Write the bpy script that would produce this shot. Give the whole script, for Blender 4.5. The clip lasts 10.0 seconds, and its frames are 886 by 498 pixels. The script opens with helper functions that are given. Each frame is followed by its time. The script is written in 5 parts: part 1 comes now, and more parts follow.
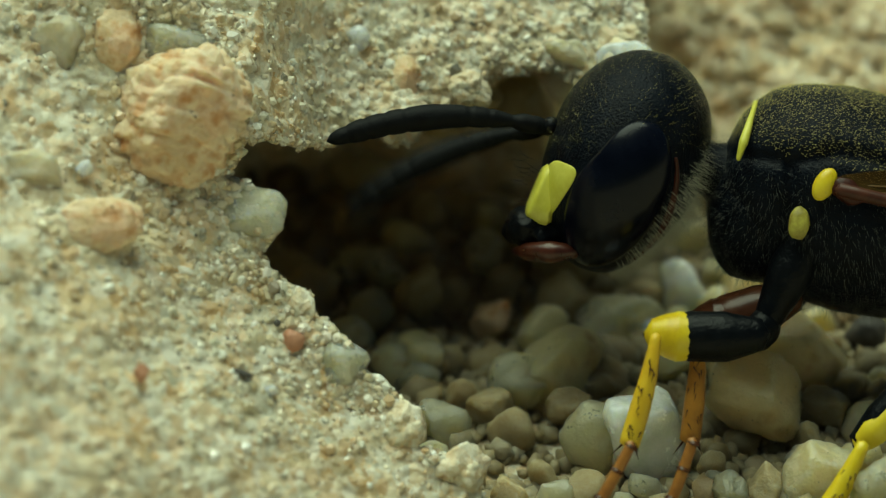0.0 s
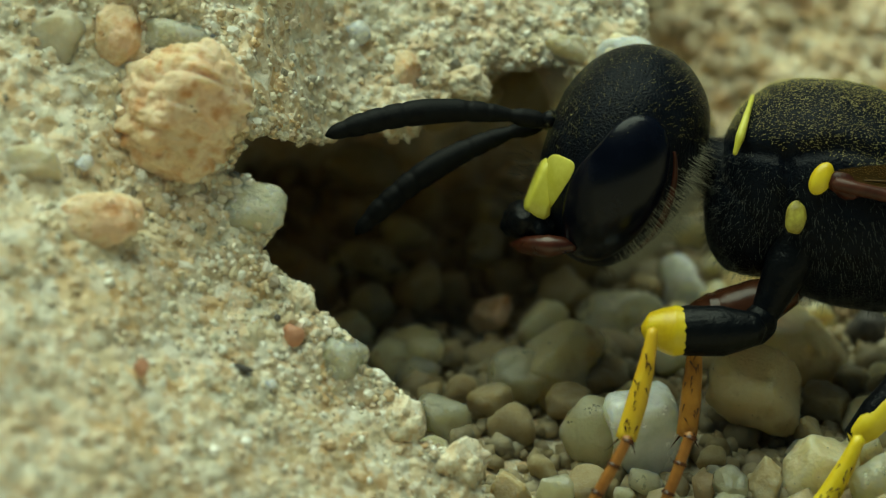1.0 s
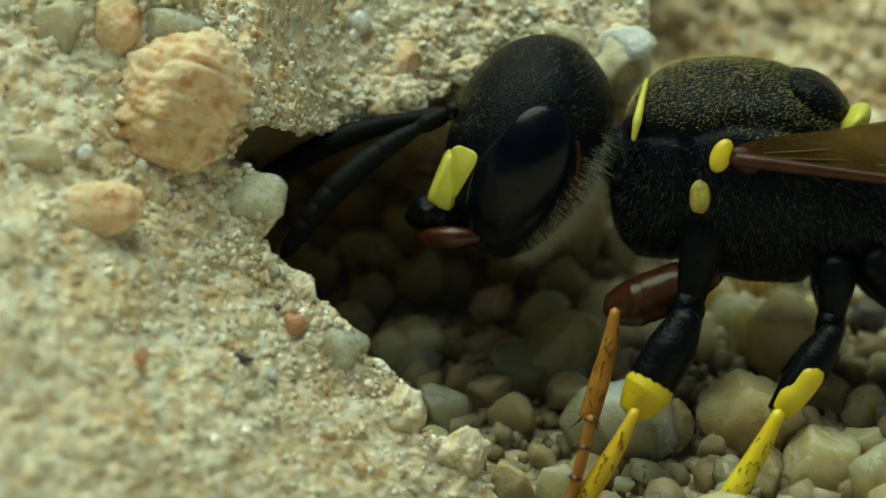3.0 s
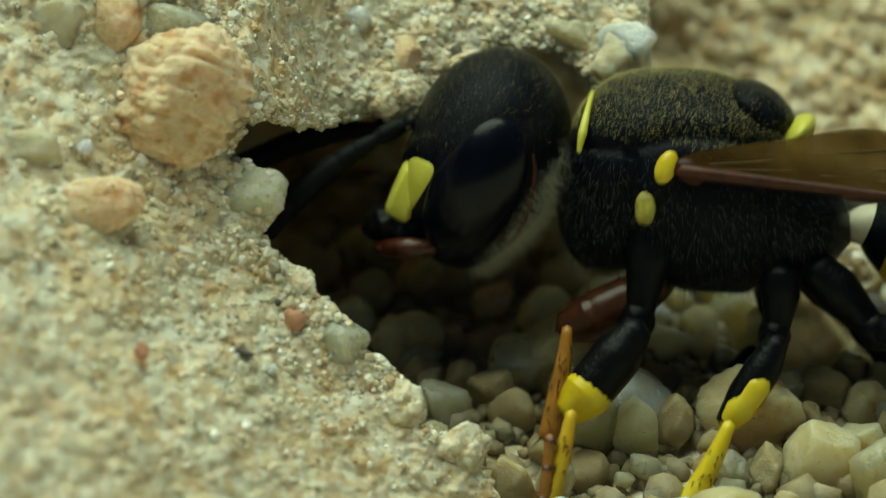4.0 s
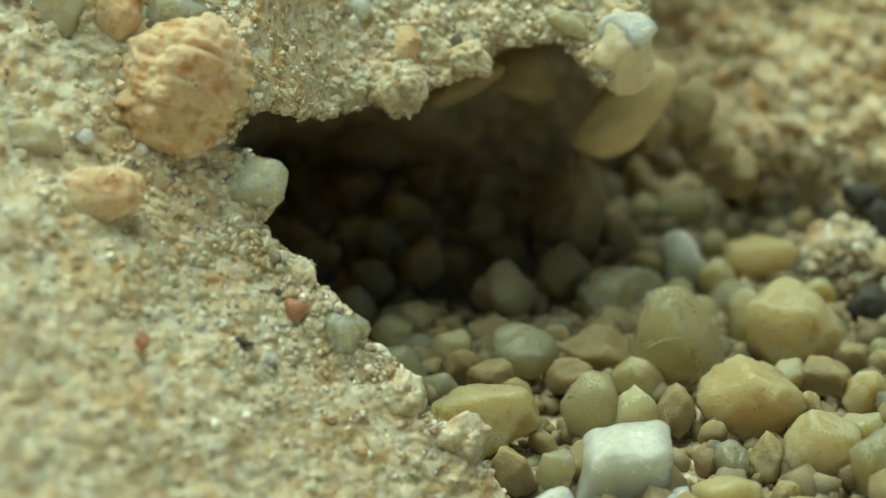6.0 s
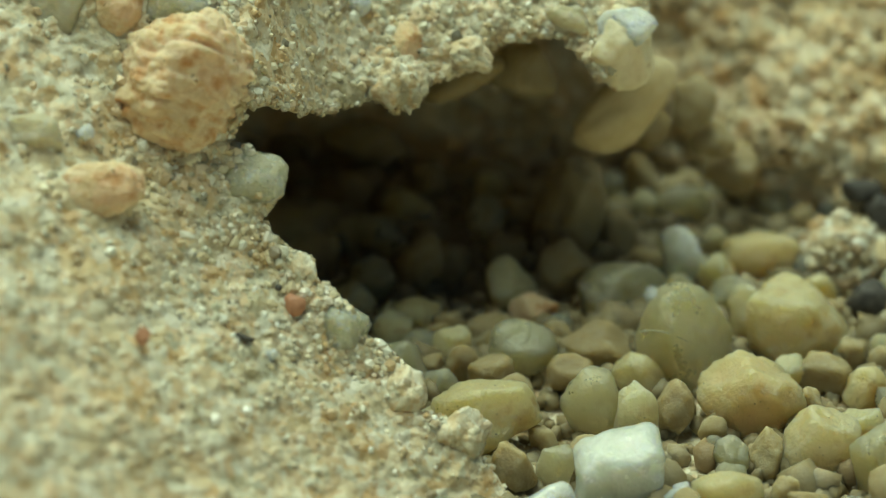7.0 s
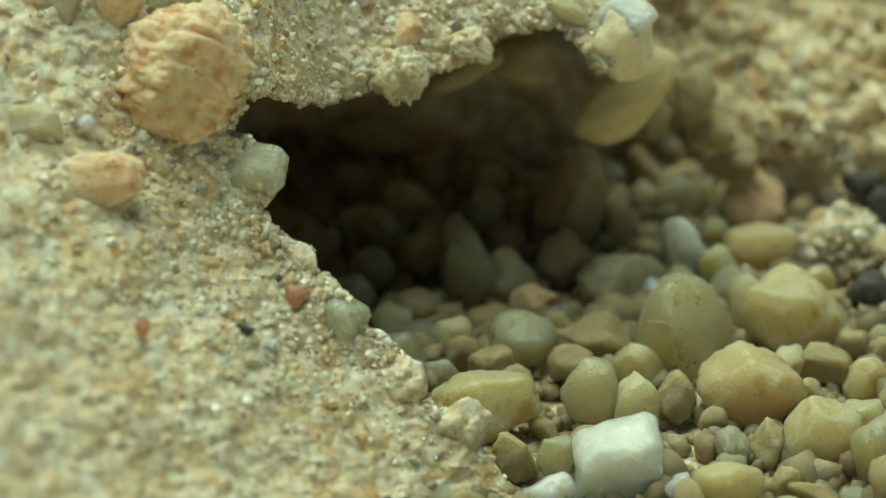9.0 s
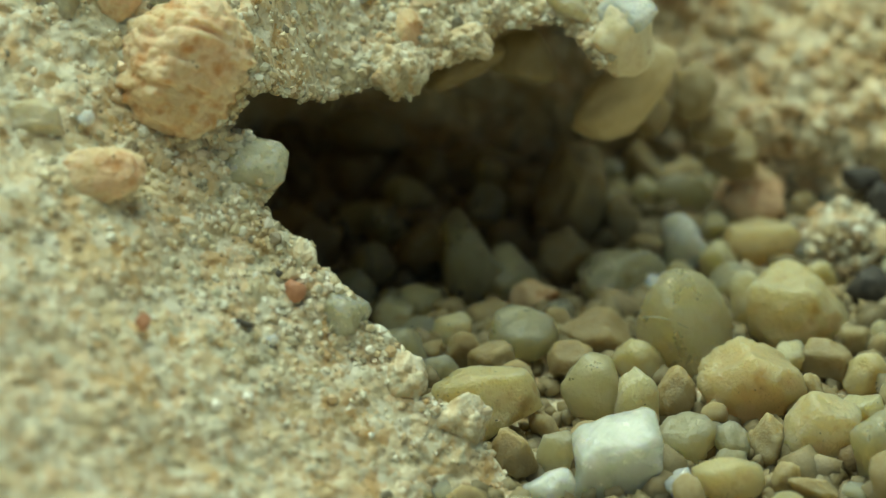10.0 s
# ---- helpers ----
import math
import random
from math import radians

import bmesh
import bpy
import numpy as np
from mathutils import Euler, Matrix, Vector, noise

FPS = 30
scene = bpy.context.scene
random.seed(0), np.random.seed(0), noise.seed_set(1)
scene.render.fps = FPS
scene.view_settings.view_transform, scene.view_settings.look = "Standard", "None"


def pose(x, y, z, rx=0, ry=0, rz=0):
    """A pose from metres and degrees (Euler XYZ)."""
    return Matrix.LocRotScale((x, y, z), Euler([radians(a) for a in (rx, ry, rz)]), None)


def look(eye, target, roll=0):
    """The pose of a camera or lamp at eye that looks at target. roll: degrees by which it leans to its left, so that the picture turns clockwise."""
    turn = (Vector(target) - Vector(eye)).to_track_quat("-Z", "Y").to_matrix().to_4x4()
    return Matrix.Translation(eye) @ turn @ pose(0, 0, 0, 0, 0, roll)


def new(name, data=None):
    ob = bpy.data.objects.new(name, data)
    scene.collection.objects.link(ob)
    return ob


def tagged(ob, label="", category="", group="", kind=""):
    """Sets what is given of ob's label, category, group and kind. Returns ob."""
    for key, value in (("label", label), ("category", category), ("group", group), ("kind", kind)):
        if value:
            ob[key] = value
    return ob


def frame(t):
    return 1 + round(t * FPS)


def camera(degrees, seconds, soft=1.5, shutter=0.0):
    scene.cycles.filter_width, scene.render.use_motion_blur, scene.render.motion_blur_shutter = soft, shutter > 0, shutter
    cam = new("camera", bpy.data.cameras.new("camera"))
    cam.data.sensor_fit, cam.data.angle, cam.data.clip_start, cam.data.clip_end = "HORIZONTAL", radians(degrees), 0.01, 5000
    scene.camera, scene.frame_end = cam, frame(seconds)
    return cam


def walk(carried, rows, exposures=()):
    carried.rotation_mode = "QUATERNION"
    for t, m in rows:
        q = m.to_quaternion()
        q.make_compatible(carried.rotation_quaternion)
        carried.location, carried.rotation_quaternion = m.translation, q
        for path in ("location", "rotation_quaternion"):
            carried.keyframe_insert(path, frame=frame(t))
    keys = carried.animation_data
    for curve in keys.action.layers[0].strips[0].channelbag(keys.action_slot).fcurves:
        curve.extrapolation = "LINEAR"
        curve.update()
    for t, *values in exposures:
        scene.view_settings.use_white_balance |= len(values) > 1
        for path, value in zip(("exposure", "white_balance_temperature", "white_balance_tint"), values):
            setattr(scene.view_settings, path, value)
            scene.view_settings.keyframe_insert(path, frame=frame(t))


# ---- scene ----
cam = camera(11.19, 10.0, soft=1.25, shutter=1.0)

# ---- axes of the bank: u right, v up across the view, w away; millimetres ----
PITCH = radians(18)
CP, SP = math.cos(PITCH), math.sin(PITCH)
Z0 = 3.80
MM = 0.001


def bank(u, v, w):
    """A place given along the bank's axes in millimetres, in metres of the world."""
    return Vector((u, w * CP + v * SP, v * CP - w * SP + Z0)) * MM


def bank_array(u, v, w):
    return np.stack([u + 0 * v, w * CP + v * SP, v * CP - w * SP + Z0], -1) * MM


def eye(du, dv):
    p = bank(du, dv, -80)
    return pose(p.x, p.y, p.z, 72, 0, 0)


# the camera slides slowly down and a hair to the left
walk(cam, [(0.0, eye(0, 0)), (1.0, eye(-0.002, -0.09)), (2.5, eye(-0.006, -0.23)), (4.0, eye(-0.012, -0.352)),
           (5.5, eye(-0.017, -0.487)), (7.0, eye(-0.021, -0.610)), (8.5, eye(-0.025, -0.733)), (10.0, eye(-0.029, -0.852))],
     [(0.0, 0.0, 6250, -27), (10.0, 0.0, 6250, -27)])
cam.data.dof.use_dof = True
cam.data.dof.focus_distance = 0.0795
cam.data.dof.aperture_fstop = 90

# ---- daylight ----
world = bpy.data.worlds.new("world")
scene.world = world
world.use_nodes = True
wn = world.node_tree
sky = wn.nodes.new("ShaderNodeTexSky")
sky.sky_type = "NISHITA"
sky.sun_disc = False
sky.sun_elevation = radians(85)
sky.sun_rotation = radians(296)
wn.links.new(sky.outputs[0], wn.nodes["Background"].inputs[0])
wn.nodes["Background"].inputs[1].default_value = 0.018

sun_data = bpy.data.lights.new("sun", "SUN")
sun_data.energy = 3.8
sun_data.angle = radians(56)
sun_data.color = (1.0, 0.93, 0.80)
sun = new("sun", sun_data)
sun.matrix_world = look((-0.05, 0.025, 0.32), (0, 0, 0))


# ---- noise on arrays ----
def hash3(ix, iy, iz, seed):
    h = (ix.astype(np.int64) * 374761393 + iy.astype(np.int64) * 668265263 + iz.astype(np.int64) * 2147483647 + seed * 1274126177) & 0xFFFFFFFF
    h = ((h ^ (h >> 13)) * 1274126177) & 0xFFFFFFFF
    h = ((h ^ (h >> 16)) * 668265263) & 0xFFFFFFFF
    return ((h ^ (h >> 15)) & 0xFFFFFF) / float(0xFFFFFF) * 2 - 1


def vnoise(p, size, seed=0):
    """Smooth noise in -1..1 at places p (an array of xyz), with features of that size."""
    q = p / size
    i = np.floor(q)
    f = q - i
    f = f * f * (3 - 2 * f)
    out = 0
    for dx in (0, 1):
        for dy in (0, 1):
            for dz in (0, 1):
                wgt = (f[..., 0] if dx else 1 - f[..., 0]) * (f[..., 1] if dy else 1 - f[..., 1]) * (f[..., 2] if dz else 1 - f[..., 2])
                out = out + wgt * hash3(i[..., 0] + dx, i[..., 1] + dy, i[..., 2] + dz, seed)
    return out


def fbm(p, size, octaves=3, seed=0):
    out, amp = 0, 1.0
    for k in range(octaves):
        out = out + amp * vnoise(p, size / 2 ** k, seed + 17 * k)
        amp *= 0.5
    return out


def worley(p, size, seed=0):
    """Distance to the nearest of scattered places, in cells of that size: 0 at a place, about 1 between them."""
    q = p / size
    i = np.floor(q)
    best = np.full(p.shape[:-1], 9.0)
    for dx in (-1, 0, 1):
        for dy in (-1, 0, 1):
            for dz in (-1, 0, 1):
                c = i + np.array([dx, dy, dz])
                o = np.stack([hash3(c[..., 0], c[..., 1], c[..., 2], seed + k) for k in (0, 7, 13)], -1) * 0.5 + 0.5
                best = np.minimum(best, np.sum((c + o - q) ** 2, -1))
    return np.sqrt(best)


# ---- materials ----
def material(name, stops, size, rough=0.6, bump=0.3, bump_size=None, depth=2e-5, spec=0.4, random_stops=None, island=False,
             mix=0.5, metal=0.0, sheen=0.0, coat=0.0, trans=0.0, sss=0.0, sss_size=0.0003, speck=(), detail=6.0, cells=()):
    """A procedural surface: noise through a ramp of colours, mixed with a colour drawn for each piece, with relief."""
    m = bpy.data.materials.new(name)
    m.use_nodes = True
    n, l = m.node_tree.nodes, m.node_tree.links
    b = n["Principled BSDF"]
    tc = n.new("ShaderNodeTexCoord")
    nz = n.new("ShaderNodeTexNoise")
    nz.inputs["Scale"].default_value = 1 / size
    nz.inputs["Detail"].default_value = detail
    nz.inputs["Roughness"].default_value = 0.62
    l.new(tc.outputs["Object"], nz.inputs["Vector"])
    ramp = n.new("ShaderNodeValToRGB")
    fill_ramp(ramp, stops, 0.3, 0.7)
    l.new(nz.outputs["Fac"], ramp.inputs[0])
    col = ramp.outputs[0]
    if random_stops:
        r2 = n.new("ShaderNodeValToRGB")
        fill_ramp(r2, random_stops, 0.0, 1.0)
        if island:
            g = n.new("ShaderNodeNewGeometry")
            l.new(g.outputs["Random Per Island"], r2.inputs[0])
        else:
            g = n.new("ShaderNodeObjectInfo")
            l.new(g.outputs["Random"], r2.inputs[0])
        mx = n.new("ShaderNodeMix")
        mx.data_type = "RGBA"
        mx.inputs[0].default_value = mix
        l.new(col, mx.inputs[6])
        l.new(r2.outputs[0], mx.inputs[7])
        col = mx.outputs[2]
    for csize, cstops, cmix in cells:
        vo = n.new("ShaderNodeTexVoronoi")
        vo.inputs["Scale"].default_value = 1 / csize
        wob = n.new("ShaderNodeTexNoise")
        wob.inputs["Scale"].default_value = 0.9 / csize
        l.new(tc.outputs["Object"], wob.inputs["Vector"])
        add = n.new("ShaderNodeVectorMath")
        add.operation = "MULTIPLY_ADD"
        add.inputs[1].default_value = (csize * 0.9,) * 3
        l.new(wob.outputs["Color"], add.inputs[0])
        l.new(tc.outputs["Object"], add.inputs[2])
        l.new(add.outputs[0], vo.inputs["Vector"])
        sep = n.new("ShaderNodeSeparateColor")
        l.new(vo.outputs["Color"], sep.inputs[0])
        r3 = n.new("ShaderNodeValToRGB")
        fill_ramp(r3, cstops, 0.0, 1.0)
        l.new(sep.outputs[0], r3.inputs[0])
        mx3 = n.new("ShaderNodeMix")
        mx3.data_type = "RGBA"
        mx3.inputs[0].default_value = cmix
        l.new(col, mx3.inputs[6])
        l.new(r3.outputs[0], mx3.inputs[7])
        col = mx3.outputs[2]
    for tint, ssize, level, soft in speck:
        vz = n.new("ShaderNodeTexNoise")
        vz.inputs["Scale"].default_value = 1 / ssize
        vz.inputs["Detail"].default_value = 2
        l.new(tc.outputs["Object"], vz.inputs["Vector"])
        st = n.new("ShaderNodeMapRange")
        st.inputs[1].default_value, st.inputs[2].default_value = level, level + soft
        l.new(vz.outputs["Fac"], st.inputs[0])
        mx2 = n.new("ShaderNodeMix")
        mx2.data_type = "RGBA"
        l.new(st.outputs[0], mx2.inputs[0])
        l.new(col, mx2.inputs[6])
        mx2.inputs[7].default_value = (*tint, 1)
        col = mx2.outputs[2]
    l.new(col, b.inputs["Base Color"])
    rr = n.new("ShaderNodeMapRange")
    rr.inputs[3].default_value, rr.inputs[4].default_value = max(0.05, rough - 0.12), min(1.0, rough + 0.12)
    l.new(nz.outputs["Fac"], rr.inputs[0])
    l.new(rr.outputs[0], b.inputs["Roughness"])
    b.inputs["Specular IOR Level"].default_value = spec
    b.inputs["Metallic"].default_value = metal
    b.inputs["Coat Weight"].default_value = coat
    b.inputs["Sheen Weight"].default_value = sheen
    b.inputs["Transmission Weight"].default_value = trans
    if sss:
        b.inputs["Subsurface Weight"].default_value = sss
        b.inputs["Subsurface Radius"].default_value = (1.0, 0.88, 0.6)
        b.inputs["Subsurface Scale"].default_value = sss_size
    if bump:
        bz = n.new("ShaderNodeTexNoise")
        bz.inputs["Scale"].default_value = 1 / (bump_size or size * 0.4)
        bz.inputs["Detail"].default_value = 4
        l.new(tc.outputs["Object"], bz.inputs["Vector"])
        bp = n.new("ShaderNodeBump")
        bp.inputs["Strength"].default_value = bump
        bp.inputs["Distance"].default_value = depth
        l.new(bz.outputs["Fac"], bp.inputs["Height"])
        l.new(bp.outputs[0], b.inputs["Normal"])
    return m


def fill_ramp(ramp, stops, lo, hi):
    e = ramp.color_ramp.elements
    while len(e) < len(stops):
        e.new(0.5)
    for k, c in enumerate(stops):
        e[k].position = lo + (hi - lo) * k / max(1, len(stops) - 1)
        e[k].color = (*c, 1)


SAND = [(0.34, 0.28, 0.17), (0.66, 0.57, 0.40), (0.50, 0.46, 0.33), (0.74, 0.63, 0.46), (0.44, 0.42, 0.33), (0.58, 0.42, 0.27),
        (0.84, 0.81, 0.70), (0.56, 0.50, 0.36), (0.06, 0.05, 0.035), (0.68, 0.61, 0.45), (0.30, 0.24, 0.15), (0.78, 0.72, 0.58)]
CEMENT = [(0.34, 0.23, 0.11), (0.92, 0.90, 0.82), (0.50, 0.47, 0.36), (0.74, 0.58, 0.34), (0.88, 0.84, 0.72), (0.28, 0.18, 0.08), (0.72, 0.69, 0.56), (0.60, 0.42, 0.22), (0.44, 0.43, 0.34),
          (0.90, 0.82, 0.64), (0.64, 0.48, 0.27)]

PATCH = [(0.56, 0.36, 0.15), (0.86, 0.84, 0.76), (0.72, 0.56, 0.33), (0.78, 0.76, 0.66), (0.54, 0.47, 0.30), (0.88, 0.78, 0.58), (0.66, 0.44, 0.22), (0.70, 0.68, 0.56), (0.80, 0.66, 0.42)]


def toned(stops, k, warm=1.0):
    return [(s[0] * k * warm, s[1] * k, s[2] * k / warm ** 2) for s in stops]


def crust_material(name, tone, warm=1.012):
    """Sand grains cemented together: every grain has its own colour, gloss and rounded relief, at two sizes."""
    m = bpy.data.materials.new(name)
    m.use_nodes = True
    n, l = m.node_tree.nodes, m.node_tree.links
    b = n["Principled BSDF"]
    tc = n.new("ShaderNodeTexCoord")

    def noise(size, detail=3.0):
        k = n.new("ShaderNodeTexNoise")
        k.inputs["Scale"].default_value = 1 / size
        k.inputs["Detail"].default_value = detail
        l.new(tc.outputs["Object"], k.inputs["Vector"])
        return k

    def grains(size, stops, wobble):
        add = n.new("ShaderNodeVectorMath")
        add.operation = "MULTIPLY_ADD"
        add.inputs[1].default_value = (size * wobble,) * 3
        l.new(noise(size * 0.8, 4.0).outputs["Color"], add.inputs[0])
        l.new(tc.outputs["Object"], add.inputs[2])
        v = n.new("ShaderNodeTexVoronoi")
        v.inputs["Scale"].default_value = 1 / size
        l.new(add.outputs[0], v.inputs["Vector"])
        sep = n.new("ShaderNodeSeparateColor")
        l.new(v.outputs["Color"], sep.inputs[0])
        r = n.new("ShaderNodeValToRGB")
        r.color_ramp.interpolation = "CONSTANT"
        fill_ramp(r, stops, 0.0, 1.0 - 1.0 / len(stops))
        l.new(sep.outputs[0], r.inputs[0])
        return v, sep, r.outputs[0]

    def mixed(fac, x, y):
        k = n.new("ShaderNodeMix")
        k.data_type = "RGBA"
        if isinstance(fac, float):
            k.inputs[0].default_value = fac
        else:
            l.new(fac, k.inputs[0])
        l.new(x, k.inputs[6])
        if isinstance(y, tuple):
            k.inputs[7].default_value = (*y, 1)
        else:
            l.new(y, k.inputs[7])
        return k.outputs[2]

    def step(src, lo, hi):
        k = n.new("ShaderNodeMapRange")
        k.inputs[1].default_value, k.inputs[2].default_value = lo, hi
        l.new(src, k.inputs[0])
        return k.outputs[0]

    v1, s1, c1 = grains(0.00030, toned(PATCH, tone, warm), 1.1)
    v2, s2, c2 = grains(0.00012, toned(CEMENT, tone, warm), 1.0)
    broad = n.new("ShaderNodeValToRGB")
    fill_ramp(broad, toned([(0.58, 0.39, 0.18), (0.74, 0.60, 0.40), (0.86, 0.80, 0.66), (0.66, 0.62, 0.46), (0.70, 0.50, 0.27)], tone, warm), 0.3, 0.7)
    l.new(noise(0.0011, 5.0).outputs["Fac"], broad.inputs[0])
    which = step(noise(0.0005).outputs["Fac"], 0.46, 0.56)
    col = mixed(which, c1, c2)
    col = mixed(0.44, col, broad.outputs[0])
    fine = noise(0.00006, 4.0)
    col = mixed(step(fine.outputs["Fac"], 0.64, 0.74), col, tuple(c * tone for c in (0.90, 0.88, 0.80)))
    col = mixed(step(noise(0.00010, 2.0).outputs["Fac"], 0.715, 0.745), col, (0.09, 0.07, 0.04))
    l.new(col, b.inputs["Base Color"])
    rr = n.new("ShaderNodeMapRange")
    rr.inputs[3].default_value, rr.inputs[4].default_value = 0.12, 0.8
    l.new(s2.outputs[1], rr.inputs[0])
    l.new(rr.outputs[0], b.inputs["Roughness"])
    b.inputs["Specular IOR Level"].default_value = 0.45
    b.inputs["Subsurface Weight"].default_value = 0.5
    b.inputs["Subsurface Radius"].default_value = (1.0, 0.92, 0.8)
    b.inputs["Subsurface Scale"].default_value = 0.00010
    prev = None
    for src, size, strength in ((v1.outputs["Distance"], 0.00030, -0.07), (v2.outputs["Distance"], 0.00012, -0.11), (fine.outputs["Fac"], 0.00006, 0.33)):
        bp = n.new("ShaderNodeBump")
        bp.invert = strength < 0
        bp.inputs["Strength"].default_value = min(1.0, abs(strength) * 3)
        bp.inputs["Distance"].default_value = size * 0.33
        l.new(src, bp.inputs["Height"])
        if prev:
            l.new(prev.outputs[0], bp.inputs["Normal"])
        prev = bp
    l.new(prev.outputs[0], b.inputs["Normal"])
    return m


mat_crust = crust_material("crust", 0.88)
mat_slope = crust_material("slope_crust", 0.92, 1.045)
mat_embedded = material("embedded_grain", toned([(0.66, 0.58, 0.38), (0.80, 0.74, 0.55), (0.90, 0.86, 0.70)], 0.98), 0.0004, rough=0.34, bump=0.6, bump_size=0.00006, depth=2.5e-5, sss=0.9, sss_size=0.0006, trans=0.35,
                        cells=((0.00030, toned(PATCH, 0.86), 0.2), (0.00012, toned(CEMENT, 0.86, 1.03), 0.25)))
mat_rim = material("rim_quartz", [(0.62, 0.58, 0.38), (0.76, 0.72, 0.52), (0.88, 0.85, 0.68)], 0.0005, rough=0.26, bump=1.0, bump_size=0.00007, depth=3e-5, spec=0.5, trans=0.45, sss=1.0, sss_size=0.0009,
                   speck=(((0.90, 0.88, 0.80), 0.00012, 0.60, 0.12),))
mat_sugar = material("sugary_quartz", [(0.80, 0.74, 0.58), (0.92, 0.90, 0.82)], 0.0002, rough=0.18, bump=0.3, bump_size=0.00004, depth=1e-5, spec=0.6,
                     random_stops=[(0.86, 0.84, 0.76), (0.66, 0.52, 0.28), (0.80, 0.77, 0.66), (0.52, 0.50, 0.36), (0.90, 0.90, 0.86), (0.64, 0.44, 0.22), (0.06, 0.05, 0.03), (0.74, 0.67, 0.47), (0.50, 0.39, 0.20), (0.82, 0.76, 0.58)], island=True, mix=0.8)
MOTTLE = toned([(0.56, 0.47, 0.25), (0.76, 0.72, 0.52), (0.62, 0.55, 0.34), (0.86, 0.84, 0.68), (0.66, 0.60, 0.40)], 0.84)
mat_grain = material("grain", [(0.72, 0.57, 0.27), (0.82, 0.70, 0.40), (0.88, 0.79, 0.52)], 0.0008, rough=0.34, bump=1.0, bump_size=0.00006,
                     depth=4e-5, spec=0.6, random_stops=[(0.78, 0.64, 0.31), (0.88, 0.79, 0.52), (0.82, 0.69, 0.37), (0.84, 0.63, 0.33), (0.86, 0.74, 0.43), (0.89, 0.81, 0.58), (0.82, 0.63, 0.31)],
                     mix=0.6, sss=1.0, sss_size=0.0010, trans=0.36, speck=(((0.52, 0.34, 0.12), 0.0005, 0.58, 0.22), ((0.07, 0.06, 0.035), 0.00007, 0.72, 0.04)), cells=((0.0005, MOTTLE, 0.14),))
mat_fill = material("fill_grains", toned([(0.42, 0.34, 0.17), (0.60, 0.51, 0.30)], 0.5, 1.04), 0.0003, rough=0.55, bump=0.8, bump_size=0.00006, depth=2.5e-5,
                    random_stops=toned(SAND, 0.5, 1.03), island=True, mix=0.5, sss=0.6, sss_size=0.0004)
mat_peach = material("peach_stone", [(0.36, 0.19, 0.08), (0.72, 0.51, 0.32), (0.84, 0.70, 0.52)], 0.0004, rough=0.6, bump=1.0, bump_size=0.00009, depth=4e-5, spec=0.35, sss=0.5, sss_size=0.0003,
                     cells=((0.0007, [(0.80, 0.50, 0.30), (0.84, 0.74, 0.54), (0.66, 0.52, 0.28), (0.84, 0.66, 0.46)], 0.5), (0.00012, [(0.70, 0.50, 0.30), (0.90, 0.80, 0.62), (0.80, 0.62, 0.42)], 0.3)), speck=(((0.56, 0.28, 0.11), 0.00028, 0.50, 0.24), ((0.20, 0.12, 0.06), 0.00010, 0.71, 0.05),))
mat_quartz = material("quartz", [(0.76, 0.66, 0.37), (0.84, 0.76, 0.50), (0.90, 0.84, 0.62)], 0.0008, rough=0.30, bump=0.9, bump_size=0.00007, depth=3.5e-5, spec=0.6, trans=0.6, sss=1.0, sss_size=0.0016,
                      random_stops=[(0.84, 0.73, 0.44), (0.91, 0.81, 0.54), (0.88, 0.73, 0.39), (0.80, 0.71, 0.46), (0.92, 0.82, 0.52)], mix=0.6, speck=(((0.58, 0.44, 0.18), 0.0006, 0.58, 0.24),))
mat_white = material("white_chip", [(0.64, 0.67, 0.63), (0.79, 0.81, 0.78), (0.88, 0.89, 0.86)], 0.0005, rough=0.25, bump=0.8, bump_size=0.00008, depth=3e-5, spec=0.6, trans=0.2, sss=1.0, sss_size=0.0008)
mat_pink = material("pink_grain", [(0.42, 0.19, 0.11), (0.55, 0.30, 0.19)], 0.0002, rough=0.5, bump=0.4, depth=1e-5)
mat_dark = material("dark_grain", [(0.03, 0.028, 0.03), (0.10, 0.09, 0.08)], 0.0002, rough=0.6, bump=0.4, depth=2e-5)


# ---- mesh helpers ----
def mesh_of(name, verts, faces, mat, smooth=True):
    """A mesh from places and faces, which all have as many corners as the first."""
    verts, faces = np.asarray(verts, np.float32).reshape(-1, 3), np.asarray(faces, np.int32)
    n, k = faces.shape
    me = bpy.data.meshes.new(name)
    me.vertices.add(len(verts))
    me.vertices.foreach_set("co", verts.ravel())
    me.loops.add(n * k)
    me.loops.foreach_set("vertex_index", faces.ravel())
    me.polygons.add(n)
    me.polygons.foreach_set("loop_start", np.arange(0, n * k, k, dtype=np.int32))
    me.materials.append(mat)
    me.polygons.foreach_set("use_smooth", np.full(n, smooth))
    me.update(calc_edges=True)
    me.validate()
    return me


def part(name, me, parent=None, label="", m=None):
    ob = new(name, me)
    if parent:
        ob.parent = parent
    if m is not None:
        ob.matrix_basis = m
    if label:
        tagged(ob, label)
    return ob


def grid_faces(rows, cols, closed=False):
    r, c = np.meshgrid(np.arange(rows - 1), np.arange(cols if closed else cols - 1), indexing="ij")
    d = (c + 1) % cols
    return np.stack([r * cols + c, r * cols + d, (r + 1) * cols + d, (r + 1) * cols + c], -1).reshape(-1, 4)


_spheres = {}


